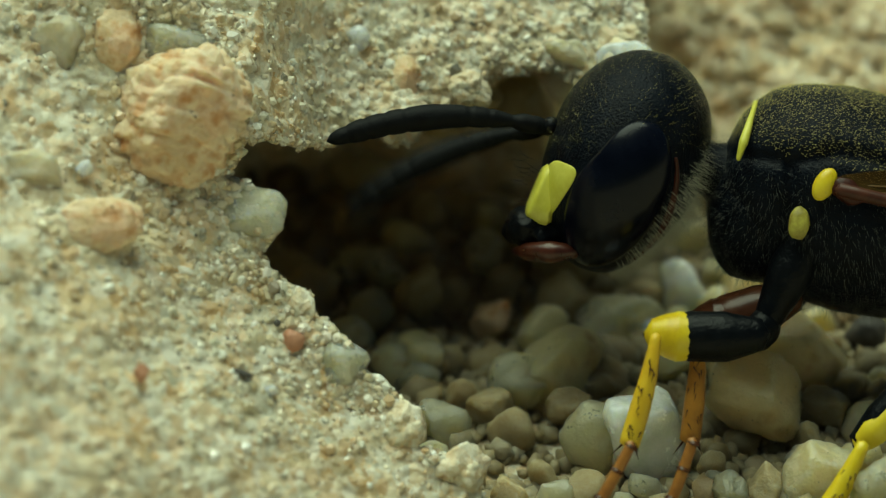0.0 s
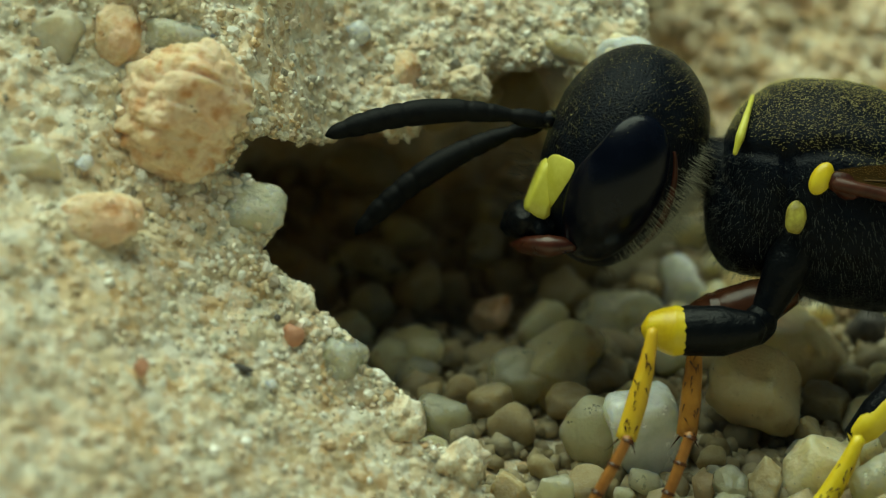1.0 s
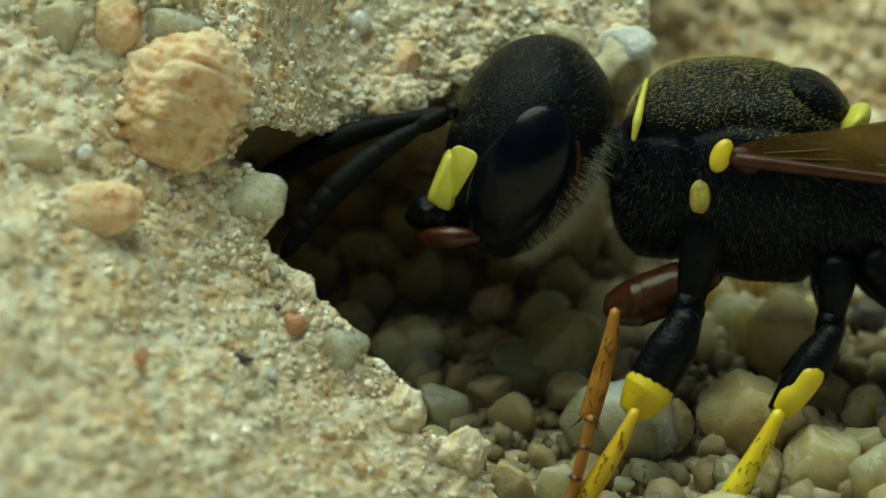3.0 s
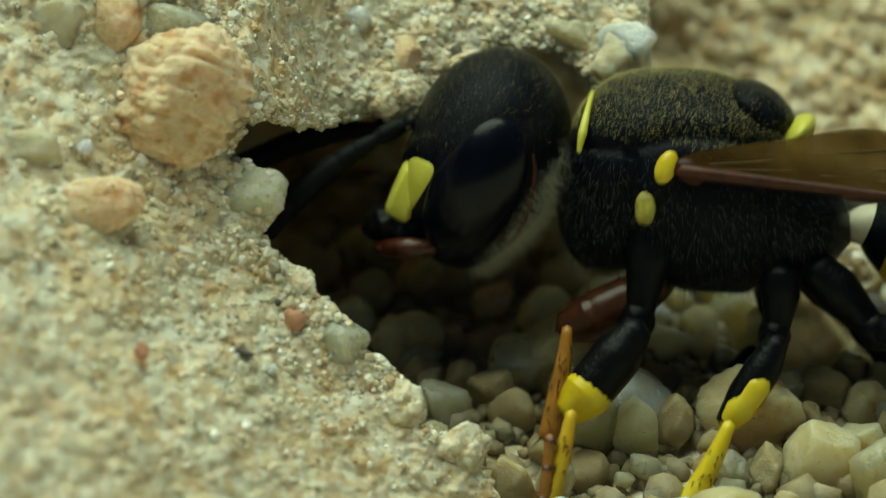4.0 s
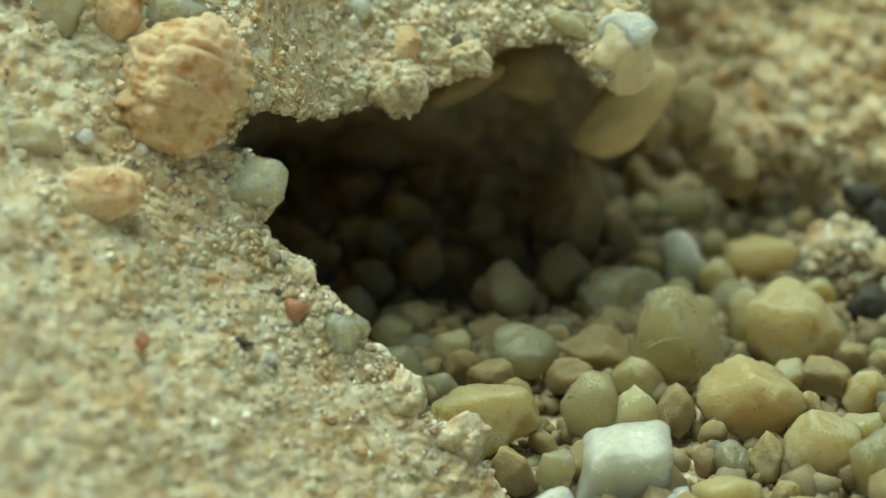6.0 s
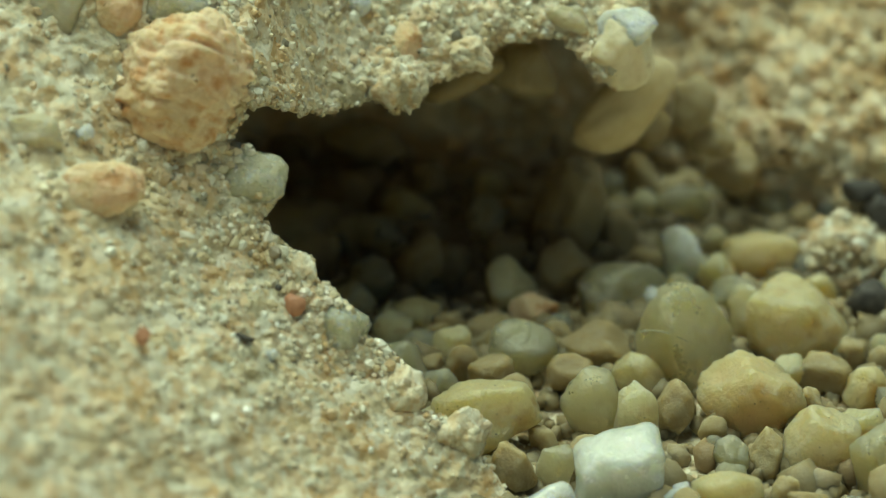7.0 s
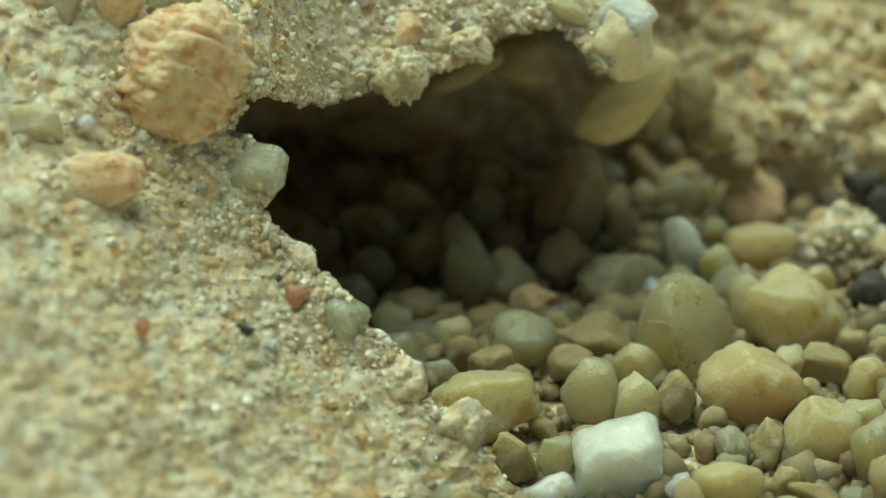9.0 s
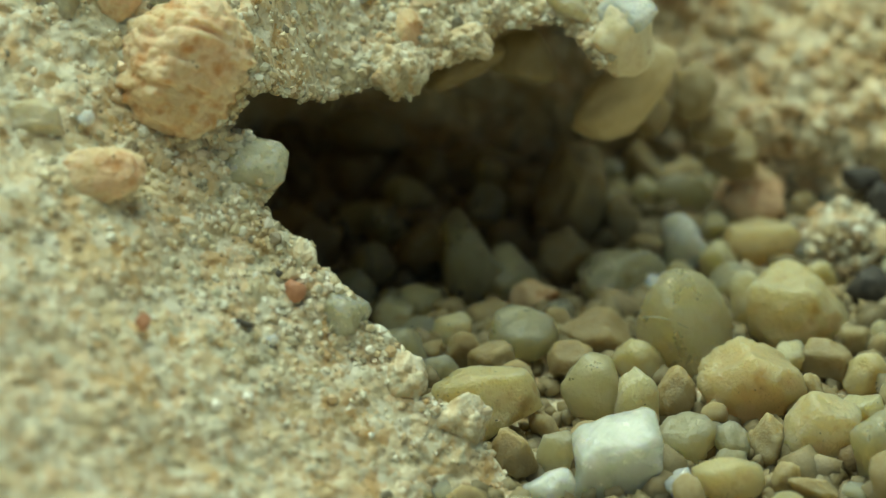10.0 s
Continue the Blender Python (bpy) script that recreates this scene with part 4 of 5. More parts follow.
# ---- stones and grains set in the crust ----
mat_tan = material("tan_grain", toned([(0.40, 0.29, 0.13), (0.56, 0.45, 0.25), (0.66, 0.57, 0.36)], 0.50, 1.04), 0.0005, rough=0.55, bump=0.9, bump_size=0.00006, depth=3.5e-5, sss=1.0, sss_size=0.0006,
                   random_stops=toned([(0.46, 0.35, 0.18), (0.62, 0.53, 0.33), (0.54, 0.49, 0.31)], 0.50, 1.04), mix=0.45, cells=((0.00012, MOTTLE, 0.15),))


mat_chip = material("shell_chip", [(0.66, 0.54, 0.34), (0.80, 0.71, 0.52), (0.86, 0.80, 0.64)], 0.0006, rough=0.35, bump=0.6, bump_size=0.0001, depth=2.5e-5, sss=0.7, sss_size=0.0005, speck=(((0.30, 0.13, 0.03), 0.0005, 0.60, 0.10), ((0.05, 0.04, 0.03), 0.00012, 0.71, 0.04)))
mat_horn = material("horn_grain", [(0.52, 0.40, 0.20), (0.64, 0.53, 0.31), (0.70, 0.61, 0.40)], 0.0008, rough=0.45, bump=0.4, bump_size=0.0002, depth=3e-5, sss=0.5)


def set_stone(parent, a, b, w, ra, rb, seed, mat, label, name="stone", deep=0.7, sharp=9, planes=11, rough=0.05, turn=0, wrinkle=0.0, sub=4, boxy=0.0):
    """A stone cemented into a crust, at hundredths of a millimetre across the view and w millimetres deep."""
    u, v = at(a, b, w)
    s, f = grain_shape(seed, sub, planes, sharp, rough)
    if boxy:
        ball, f = sphere(sub)
        s = np.sign(ball) * np.abs(ball) ** boxy
        s = s * (1 + rough * fbm(s + seed, 0.7, 3, seed))[:, None]
    if wrinkle:
        q = s * np.array([0.8, 1.0, 2.8]) + 0.35 * np.stack([vnoise(s, 0.8, seed), vnoise(s + 7, 0.8, seed), vnoise(s + 3, 0.8, seed)], -1)
        ridge = np.abs(vnoise(q, 0.46, seed + 3)) + 0.55 * np.abs(vnoise(q, 0.24, seed + 4)) + 0.16 * np.abs(vnoise(q, 0.11, seed + 5))
        s = s * (1 + wrinkle * (ridge - 0.45))[:, None]
    size = np.array([ra, (ra + rb) / 2 * deep, rb]) / 100
    p = bank(u, v, w)
    me = mesh_of(name, s * size * MM, f, mat)
    return part(name, me, parent, label, Matrix.Translation(p) @ pose(0, 0, 0, -18, 0, 0) @ pose(0, 0, 0, 0, turn, 0))


def left_at(a, b):
    u, v = at(a, b, -2)
    return float(left_depth(np.array(u), np.array(v)))


def left_stone(a, b, ra, rb, seed, mat, label, lift=0.0, **more):
    return set_stone(wall_left, a, b, left_at(a, b) + lift, ra, rb, seed, mat, label, **more)


def lip_stone(a, b, ra, rb, seed, mat, label, lift=0.0, **more):
    u, v = at(a, b, 2)
    return set_stone(lip, a, b, float(top_depth(u, v)) + lift, ra, rb, seed, mat, label, **more)


left_stone(328, 190, 138, 146, 201, mat_peach, "large wrinkled peach-coloured stone", -0.1, deep=0.8, wrinkle=0.15, sub=6, turn=18, sharp=6, planes=22)
left_stone(200, 65, 42, 62, 202, mat_peach, "pale peach stone", 0.1, wrinkle=0.05, sub=5)
left_stone(312, 72, 58, 34, 203, mat_rim, "clear quartz grain above the peach stone", 0.1, deep=0.6, sharp=8, planes=14, rough=0.08, sub=5, turn=8)
left_stone(168, 400, 80, 44, 204, mat_peach, "small peach stone with a hollow face", -0.02, deep=0.6, boxy=0.8, rough=0.14, wrinkle=0.03, sub=6, turn=-8)
left_stone(430, 384, 70, 60, 205, mat_rim, "translucent quartz grain at the rim", 0.30, deep=0.5, sharp=6, planes=20, rough=0.07, sub=5, turn=20)
left_stone(100, 92, 56, 66, 206, mat_embedded, "grey quartz grain", 0.32, rough=0.09, planes=8, sharp=20, sub=5)
left_stone(44, 306, 52, 38, 207, mat_embedded, "grey-green quartz grain", 0.32, rough=0.09, planes=8, sharp=20, sub=5)
left_stone(519, 602, 17, 18, 209, mat_pink, "small pink grain", -0.08, name="grain")
left_stone(528, 555, 26, 36, 210, mat_crust, "pale grain", 0.15, rough=0.16, planes=8, sharp=20, sub=5)
left_stone(598, 648, 50, 40, 211, mat_rim, "clear grain at the rim", 0.15, turn=-30, rough=0.09, planes=8, sharp=20, sub=5)
left_stone(712, 756, 34, 42, 212, mat_crust, "beige grain at the rim", 0.15, rough=0.16, planes=8, sharp=20, sub=5)
left_stone(820, 836, 46, 38, 213, mat_crust, "pale grain at the rim", 0.15, turn=-25, rough=0.16, planes=8, sharp=20, sub=5)
left_stone(477, 692, 12, 11, 215, mat_white, "tiny sparkling white grain", -0.1, name="grain")
left_stone(148, 300, 14, 16, 216, mat_white, "tiny white grain", -0.06, name="grain")
left_stone(430, 662, 18, 6, 217, mat_dark, "dark splinter", -0.1, name="grain", turn=15)
left_stone(490, 572, 6, 6, 218, mat_dark, "dark speck", -0.08, name="grain")
left_stone(250, 660, 12, 14, 219, mat_pink, "rusty grain", -0.1, name="grain")
lip_stone(702, 206, 44, 50, 231, mat_crust, "angular quartz grain hanging from the lip", 0.2, deep=0.55, sharp=24, planes=7, rough=0.22, sub=5, turn=-20)
lip_stone(832, 158, 34, 26, 234, mat_crust, "pale grain at the lip", 0.05, turn=25, rough=0.16, planes=8, sharp=20, sub=5)
# A sunk grain, added where the lip only has a faint orange stain.
lip_stone(710, 140, 44, 34, 236, mat_peach, "sunk peach grain in place of an orange stain on the lip", 0.22, rough=0.09, planes=8, sharp=20, sub=5)
lip_stone(632, 68, 20, 20, 237, mat_white, "small white grain", -0.05, name="grain", sharp=16, planes=6)
lip_stone(1098, 144, 60, 66, 241, mat_chip, "cream body of the shell chip", 0.1, rough=0.07, sharp=22, planes=9, sub=5, turn=-12)
lip_stone(1110, 108, 46, 32, 242, mat_white, "glossy white edge of the shell chip", -0.28, rough=0.05, sharp=24, planes=8, sub=5, turn=8)
lip_stone(1000, 92, 40, 26, 244, mat_embedded, "beige grain beside the chip", -0.05, turn=15, rough=0.12, sub=5)
set_stone(lip, 1104, 246, 4.0, 112, 56, 246, mat_horn, "tooth-shaped tan grain hanging under the lip", boxy=0.86, rough=0.10, turn=-44, sub=5)
set_stone(lip, 930, 190, 4.2, 60, 50, 247, mat_tan, "brown grain under the lip", sharp=8, turn=10)
set_stone(lip, 822, 200, 3.6, 84, 26, 248, mat_tan, "long tan grain under the lip", turn=-26, boxy=0.85, rough=0.12)
for a, b, w, ra, rb, seed, mat, label in ((1222, 238, 6.0, 40, 46, 251, mat_tan, "tan grain in the slope"), (1150, 275, 5.8, 32, 42, 252, mat_tan, "brown grain in the slope"), (1300, 352, 6.8, 52, 42, 253, mat_tan, "brown grain in the slope"),
                                          (1520, 392, 6.2, 34, 24, 260, mat_dark, "dark grain in the slope"), (1320, 62, 9.6, 56, 48, 261, mat_tan, "brown grain in the slope"), (1432, 30, 10.2, 50, 32, 263, mat_white, "whitish grain in the slope"),
                                          (1545, 100, 9.4, 60, 50, 264, mat_embedded, "grey grain in the slope"), (1258, 300, 6.4, 40, 36, 266, mat_tan, "brown grain in the slope"), (1562, 432, 5.9, 34, 34, 268, mat_dark, "dark grain in the slope"),
                                          (740, 400, 9.0, 130, 36, 269, mat_tan, "long brown grain in the back wall"), (640, 320, 9.2, 70, 50, 270, mat_tan, "brown grain in the back wall"), (860, 380, 8.9, 80, 44, 271, mat_tan, "brown grain in the back wall")):
    set_stone(slope, a, b, w, ra, rb, seed, mat, label, sharp=12, rough=0.12, planes=9)


white_grain = sand_grain(2.97, -2.91, 0.03, 0.73, 1.13, 0.79, 0.88, 1, mat_white, "angular milky white quartz grain lying on the sand", (12, -12, 0), boxy=0.42)
sand_grain(1.80, -3.52, -0.26, 0.35, 1.27, 1.04, 0.79, 2, mat_white, "small white shell-like chip lying on the sand", (-11, -12, 0))
rolled_grain = sand_grain(5.47, -0.49, 0.51, 0.83, 1.09, 0.82, 0.92, 3, mat_grain, "large pale yellowish worn sand grain", (5, -10, 0), sharp=22, cuts=((52, 0.80), (120, 0.92), (185, 0.92), (268, 0.86), (330, 0.95)))
sand_grain(6.60, -2.13, 0.20, 0.68, 0.96, 0.82, 1.04, 4, mat_grain, "pale sand grain with dark specks", (-9, 9, 0), sharp=22, cuts=((80, 0.86), (5, 0.90), (178, 0.92), (230, 0.92), (300, 0.90), (140, 0.98)))
sand_grain(7.50, -2.81, 0.12, 0.59, 0.75, 0.94, 1.33, 5, mat_quartz, "tall translucent yellowish grain", (11, -3, 0))
sand_grain(5.67, -2.13, 0.07, 0.38, 0.83, 0.99, 1.20, 6, mat_tan, "small brownish sand grain", (-10, 1, 0), sharp=22, cuts=((60, 0.85), (140, 0.85), (270, 0.9)))
late_grain = sand_grain(4.23, -2.19, 0.07, 0.49, 1.04, 0.85, 0.96, 7, mat_quartz, "small rounded quartz grain", (-8, -2, 0))
sand_grain(5.03, -2.13, 0.02, 0.32, 0.93, 0.82, 1.08, 8, mat_quartz, "small grey quartz grain", (0, -10, 0))
sand_grain(4.90, -3.45, -0.18, 0.49, 1.20, 0.89, 0.84, 9, mat_grain, "flat beige sand grain", (-1, -6, 0), sharp=22, cuts=((60, 0.8), (110, 0.85), (200, 0.9)))
sand_grain(4.05, -3.41, -0.24, 0.27, 1.00, 0.92, 1.00, 10, mat_white, "small whitish grain on the sand", (1, 1, 0))
sand_grain(6.35, -3.59, -0.30, 0.33, 1.41, 0.89, 0.71, 11, mat_tan, "flat tan sand grain", (5, 13, 0))
glass_grain = sand_grain(4.42, 1.26, 0.97, 0.98, 0.92, 0.89, 1.09, 12, mat_quartz, "big translucent rounded quartz grain", (9, 2, 0), sharp=6)
sand_grain(6.45, 2.02, 1.00, 0.90, 1.06, 0.83, 0.94, 13, mat_grain, "big rounded yellowish sand grain", (9, 7, 0), sharp=22, cuts=((40, 0.90), (100, 0.90), (185, 0.90), (290, 0.88)))
sand_grain(5.58, 2.66, 1.00, 0.48, 0.77, 0.78, 1.29, 14, mat_grain, "upright beige sand grain", (10, 10, 0))
sand_grain(4.54, 4.88, 1.38, 0.51, 0.85, 1.04, 1.18, 15, mat_white, "upright pale grain with a bright face", (-12, 2, 0), sharp=22, cuts=((35, 0.62), (180, 0.75), (90, 0.95), (280, 0.9)))
sand_grain(6.02, 4.98, 1.34, 0.60, 1.22, 0.86, 0.82, 16, mat_grain, "pale angular sand grain", (3, -5, 0), sharp=22, cuts=((88, 0.70), (228, 0.76), (318, 0.78), (160, 0.9)))
fallen_grain = sand_grain(5.89, 7.04, 1.77, 0.64, 1.02, 0.91, 0.98, 17, mat_peach, "rounded peach-coloured grain by the slope", (-3, -3, 0), sharp=22, cuts=((50, 0.86), (130, 0.88), (270, 0.84), (0, 0.92)))
sand_grain(4.62, 6.92, 1.68, 0.51, 1.07, 0.80, 0.94, 18, mat_quartz, "greyish translucent grain by the slope", (9, 0, 0), sharp=22, cuts=((95, 0.78), (20, 0.84), (220, 0.7), (320, 0.8)))
sand_grain(3.89, 7.99, 1.94, 0.46, 0.72, 0.95, 1.39, 19, mat_tan, "upright brown grain in the burrow", (4, -11, 0))
sand_grain(2.41, 6.10, 1.82, 0.84, 0.80, 1.02, 1.26, 20, mat_tan, "tall brown grain leaning in the burrow", (9, 11, 0), sharp=22, cuts=((30, 0.80), (150, 0.82), (200, 0.84), (340, 0.80)))
wedge_grain = sand_grain(0.51, 4.08, 1.39, 0.75, 0.82, 0.80, 1.22, 21, mat_quartz, "three-sided grey quartz grain", (10, -1, 0), sharp=22, cuts=((32, 0.56), (168, 0.62), (268, 0.85)))
pale_grain = sand_grain(1.25, 4.03, 1.18, 0.48, 0.94, 1.04, 1.07, 22, mat_grain, "pale rounded grain deep in the burrow", (-8, -7, 0))
sand_grain(-0.47, 4.75, 1.35, 0.49, 0.83, 1.03, 1.20, 23, mat_tan, "upright brown grain deep in the burrow", (-3, 14, 0))
sand_grain(-1.68, 3.38, 1.02, 0.41, 0.97, 0.96, 1.03, 24, mat_grain, "dull rounded grain deep in the burrow", (6, -9, 0))
peach_grain = sand_grain(1.66, 3.20, 0.93, 0.36, 1.22, 0.86, 0.82, 25, mat_peach, "small rounded sunk peach grain in place of an orange stain on the lip", (-12, -8, 0))
sand_grain(1.45, 1.46, 0.75, 0.59, 1.05, 0.97, 0.95, 26, mat_quartz, "bluish grey quartz grain in the burrow", (-6, 7, 0))
grey_grain = sand_grain(-0.87, 1.00, 0.63, 0.52, 1.09, 0.94, 0.91, 27, mat_quartz, "dull grey quartz grain by the crust", (10, -6, 0))
beige_grain = sand_grain(0.73, -1.04, 0.35, 0.77, 1.24, 0.78, 0.81, 28, mat_grain, "large flat beige grain by the crust", (-8, 3, 0), sharp=22, cuts=((86, 0.80), (305, 0.62), (180, 0.92), (20, 0.95), (230, 0.9)))
oval_grain = sand_grain(0.11, 1.72, 0.73, 0.39, 0.95, 0.91, 1.05, 29, mat_grain, "oval yellowish grain in the burrow", (-1, 5, 0))
sand_grain(2.82, 1.66, 0.73, 0.57, 1.31, 0.91, 0.76, 30, mat_tan, "flat tan grain on the sand", (-3, 5, 0))
sand_grain(2.65, -0.52, 0.44, 0.59, 0.95, 0.75, 1.05, 31, mat_quartz, "dull grey quartz grain", (-9, 10, 0), sharp=22, cuts=((145, 0.84), (40, 0.86), (270, 0.86), (90, 0.85)))
sand_grain(3.40, -0.94, 0.35, 0.49, 0.82, 0.77, 1.22, 32, mat_grain, "upright beige grain on the sand", (-6, -10, 0), sharp=22, cuts=((50, 0.82), (150, 0.86), (0, 0.86), (90, 0.88)))
sand_grain(4.08, -0.61, 0.36, 0.43, 0.85, 0.92, 1.18, 33, mat_tan, "upright tan grain on the sand", (8, -7, 0))
sand_grain(3.30, 3.71, 1.13, 0.65, 1.23, 0.91, 0.81, 34, mat_quartz, "wide dull grey grain in the burrow", (6, -14, 0))
sand_grain(7.57, 0.28, 0.47, 0.42, 1.02, 0.91, 0.98, 35, mat_grain, "rounded beige grain on the sand", (12, -10, 0))
clump = sand_grain(7.51, 4.95, 1.42, 0.70, 1.06, 0.85, 0.94, 36, mat_crust, "crumbly clump of fused fine sand", (-12, 11, 0))
sand_grain(7.86, 3.38, 1.02, 0.40, 0.95, 0.95, 1.05, 37, mat_dark, "dark brown grain by the slope", (-10, 5, 0))
sand_grain(6.92, 0.71, 0.54, 0.45, 1.15, 0.94, 0.87, 38, mat_tan, "tan sand grain half hidden", (1, 10, 0))
sand_grain(1.95, -2.46, -0.02, 0.37, 0.95, 0.81, 1.05, 39, mat_quartz, "small grey quartz grain", (0, -14, 0))
sand_grain(1.21, -2.55, -0.00, 0.40, 0.88, 0.89, 1.13, 40, mat_tan, "dull tan grain beside the crust", (4, -13, 0))
sand_grain(3.33, 5.93, 1.53, 0.42, 0.77, 0.86, 1.29, 41, mat_tan, "upright brown grain deep in the burrow", (-5, -9, 0))
sand_grain(2.27, 4.56, 1.30, 0.52, 0.94, 0.94, 1.06, 42, mat_tan, "brown grain deep in the burrow", (-12, 9, 0))
sand_grain(3.88, 3.63, 0.98, 0.30, 1.19, 0.76, 0.84, 43, mat_white, "small pale grain on the sand", (10, 10, 0))
sand_grain(-2.51, 5.14, 1.36, 0.49, 1.04, 0.87, 0.96, 44, mat_tan, "dull grain deep in the burrow", (5, 8, 0))
sand_grain(6.52, -0.22, 0.33, 0.28, 0.93, 0.83, 1.07, 45, mat_tan, "small tan grain on the sand", (3, -6, 0))
sand_grain(5.90, -3.35, -0.20, 0.29, 0.86, 1.02, 1.16, 46, mat_tan, "small brown grain on the sand", (0, -13, 0))
sand_grain(-1.34, 4.29, 1.19, 0.42, 1.00, 0.86, 1.00, 47, mat_quartz, "dull grey grain deep in the burrow", (1, 3, 0))
sand_grain(5.13, 4.25, 1.20, 0.41, 0.88, 0.91, 1.14, 48, mat_grain, "beige sand grain on the burrow floor", (-8, 3, 0))
sand_grain(6.88, 3.64, 1.07, 0.42, 1.00, 0.77, 1.00, 49, mat_grain, "beige sand grain on the burrow floor", (1, -11, 0))
sand_grain(6.26, 0.73, 0.53, 0.39, 1.05, 0.90, 0.95, 50, mat_grain, "beige sand grain on the burrow floor", (-4, -3, 0))
sand_grain(7.32, -1.34, 0.20, 0.42, 0.95, 0.82, 1.05, 51, mat_grain, "beige sand grain on the burrow floor", (4, 3, 0))
sand_grain(3.50, 0.71, 0.54, 0.42, 1.08, 1.04, 0.93, 52, mat_grain, "beige sand grain on the burrow floor", (-11, 14, 0))
sand_grain(2.28, 0.73, 0.53, 0.39, 1.05, 0.94, 0.95, 53, mat_tan, "tan sand grain on the burrow floor", (-6, 0, 0))
sand_grain(0.85, 0.75, 0.52, 0.38, 1.08, 1.02, 0.92, 54, mat_tan, "tan sand grain on the burrow floor", (-8, 0, 0))
sand_grain(-0.07, 0.36, 0.44, 0.34, 1.03, 0.78, 0.97, 55, mat_quartz, "dull grey quartz grain on the floor", (-6, -10, 0))


def crumbs():
    """Fine sand fused onto the clump."""
    rng = np.random.RandomState(8)
    v = rng.normal(size=(420, 3))
    v /= np.linalg.norm(v, axis=1)[:, None]
    set_grains(clump, v * np.array(clump.dimensions) * rng.uniform(0.44, 0.54, (420, 1)), MM * rng.lognormal(math.log(0.075), 0.4, 420), 9, 0.4)


crumbs()


# ---- loose grains among them ----
def small_grains():
    rng = np.random.RandomState(99)
    shapes = []
    for k in range(14):
        s, f = grain_shape(700 + k, 3, 11, 13, 0.09)
        s = s * rng.uniform(0.75, 1.2, 3)
        for mat in (mat_grain, mat_tan, mat_quartz):
            shapes.append(mesh_of("sand_grain", s * MM, f, mat))
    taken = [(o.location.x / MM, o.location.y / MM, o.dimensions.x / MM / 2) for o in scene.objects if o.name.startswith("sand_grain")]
    made = 0
    for k in range(4000):
        if made >= 150:
            break
        r = min(0.5, rng.lognormal(math.log(0.31), 0.25))
        x, y = rng.uniform(-4.5, 8.6), rng.uniform(-4.2, 8.5)
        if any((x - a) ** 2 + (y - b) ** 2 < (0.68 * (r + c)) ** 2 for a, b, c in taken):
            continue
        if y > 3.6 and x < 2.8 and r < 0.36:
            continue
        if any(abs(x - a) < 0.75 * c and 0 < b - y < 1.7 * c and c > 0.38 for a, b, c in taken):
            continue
        taken.append((x, y, r))
        made += 1
        z = float(floor_height(np.array([x, y, 0.0]) * MM)) / MM
        i = rng.randint(14) * 3 + rng.choice([0, 0, 1, 1, 2])
        ob = part("sand_grain", shapes[i], None, "", pose(x * MM, y * MM, (z + 0.45 * r) * MM, *rng.uniform(-180, 180, 3)) @ Matrix.Scale(r, 4))
        tagged(ob, ("small beige sand grain on the burrow floor", "small tan sand grain on the burrow floor", "small grey quartz grain on the burrow floor")[i % 3], "sand grain", "loose sand grains")


small_grains()


# a fine fibre stuck to the big quartz grain
part("fibre", tube("fibre", [(-1.05, -0.72, 0.42), (-0.70, -0.84, 0.52), (-0.35, -0.88, 0.46), (-0.05, -0.90, 0.32)], [0.006, 0.009, 0.009, 0.005], mat_beard, 6), glass_grain, "fine pale fibre stuck to it")
# ---- what moves ----
# the wasp's shoulder along the bank's axes: seconds, u, v, w, nose-up degrees
BODY = [(0.0, 6.67, 1.13, 0.75, 17), (0.5, 6.63, 1.15, 0.75, 17), (1.0, 6.61, 1.14, 0.75, 17), (1.5, 6.54, 1.12, 0.75, 17), (1.7, 6.51, 1.14, 0.75, 16), (1.8, 5.80, 0.94, 0.75, 13),
        (1.9, 5.37, 0.92, 0.75, 12), (2.0, 5.56, 0.93, 0.75, 13), (2.1, 4.11, 0.39, 0.75, 8), (2.2, 4.59, 0.71, 0.75, 10), (2.3, 4.24, 0.61, 0.75, 10), (2.4, 5.42, 1.57, 0.75, 12),
        (2.5, 5.46, 1.61, 0.75, 12), (2.6, 5.07, 1.43, 0.75, 12), (2.7, 4.96, 1.47, 0.75, 12), (3.2, 4.64, 1.26, 0.75, 11), (3.8, 3.77, 1.18, 0.75, 11), (3.9, 3.97, 1.02, 0.75, 11), (4.0, 3.91, 1.09, 1.2, 11),
        (4.1, 3.78, 0.66, 1.2, 8), (4.2, 2.97, 0.55, 1.2, 7), (4.3, 2.96, 0.53, 1.2, 6), (4.4, 3.00, 0.48, 1.2, 4), (4.5, 1.90, -0.26, 1.2, 1), (4.6, 0.41, -0.61, 1.2, -3),
        (4.7, 0.59, 0.15, 1.2, 0), (4.8, 0.61, 0.14, 1.2, 0), (5.0, 0.61, 0.14, 1.2, 0), (5.3, 0.61, 0.13, 1.2, 0), (5.4, 0.10, 0.00, 1.4, 0), (5.5, -3.90, -1.05, 2.6, -2), (5.6, -10.2, -1.2, 4.2, -3),
        (5.7, -10.5, -1.25, 4.3, -3), (6.0, -15.00, -0.40, 5.0, 0), (6.8, -18.00, -0.30, 5.2, 0), (10.0, -18.00, -0.30, 5.2, 0)]

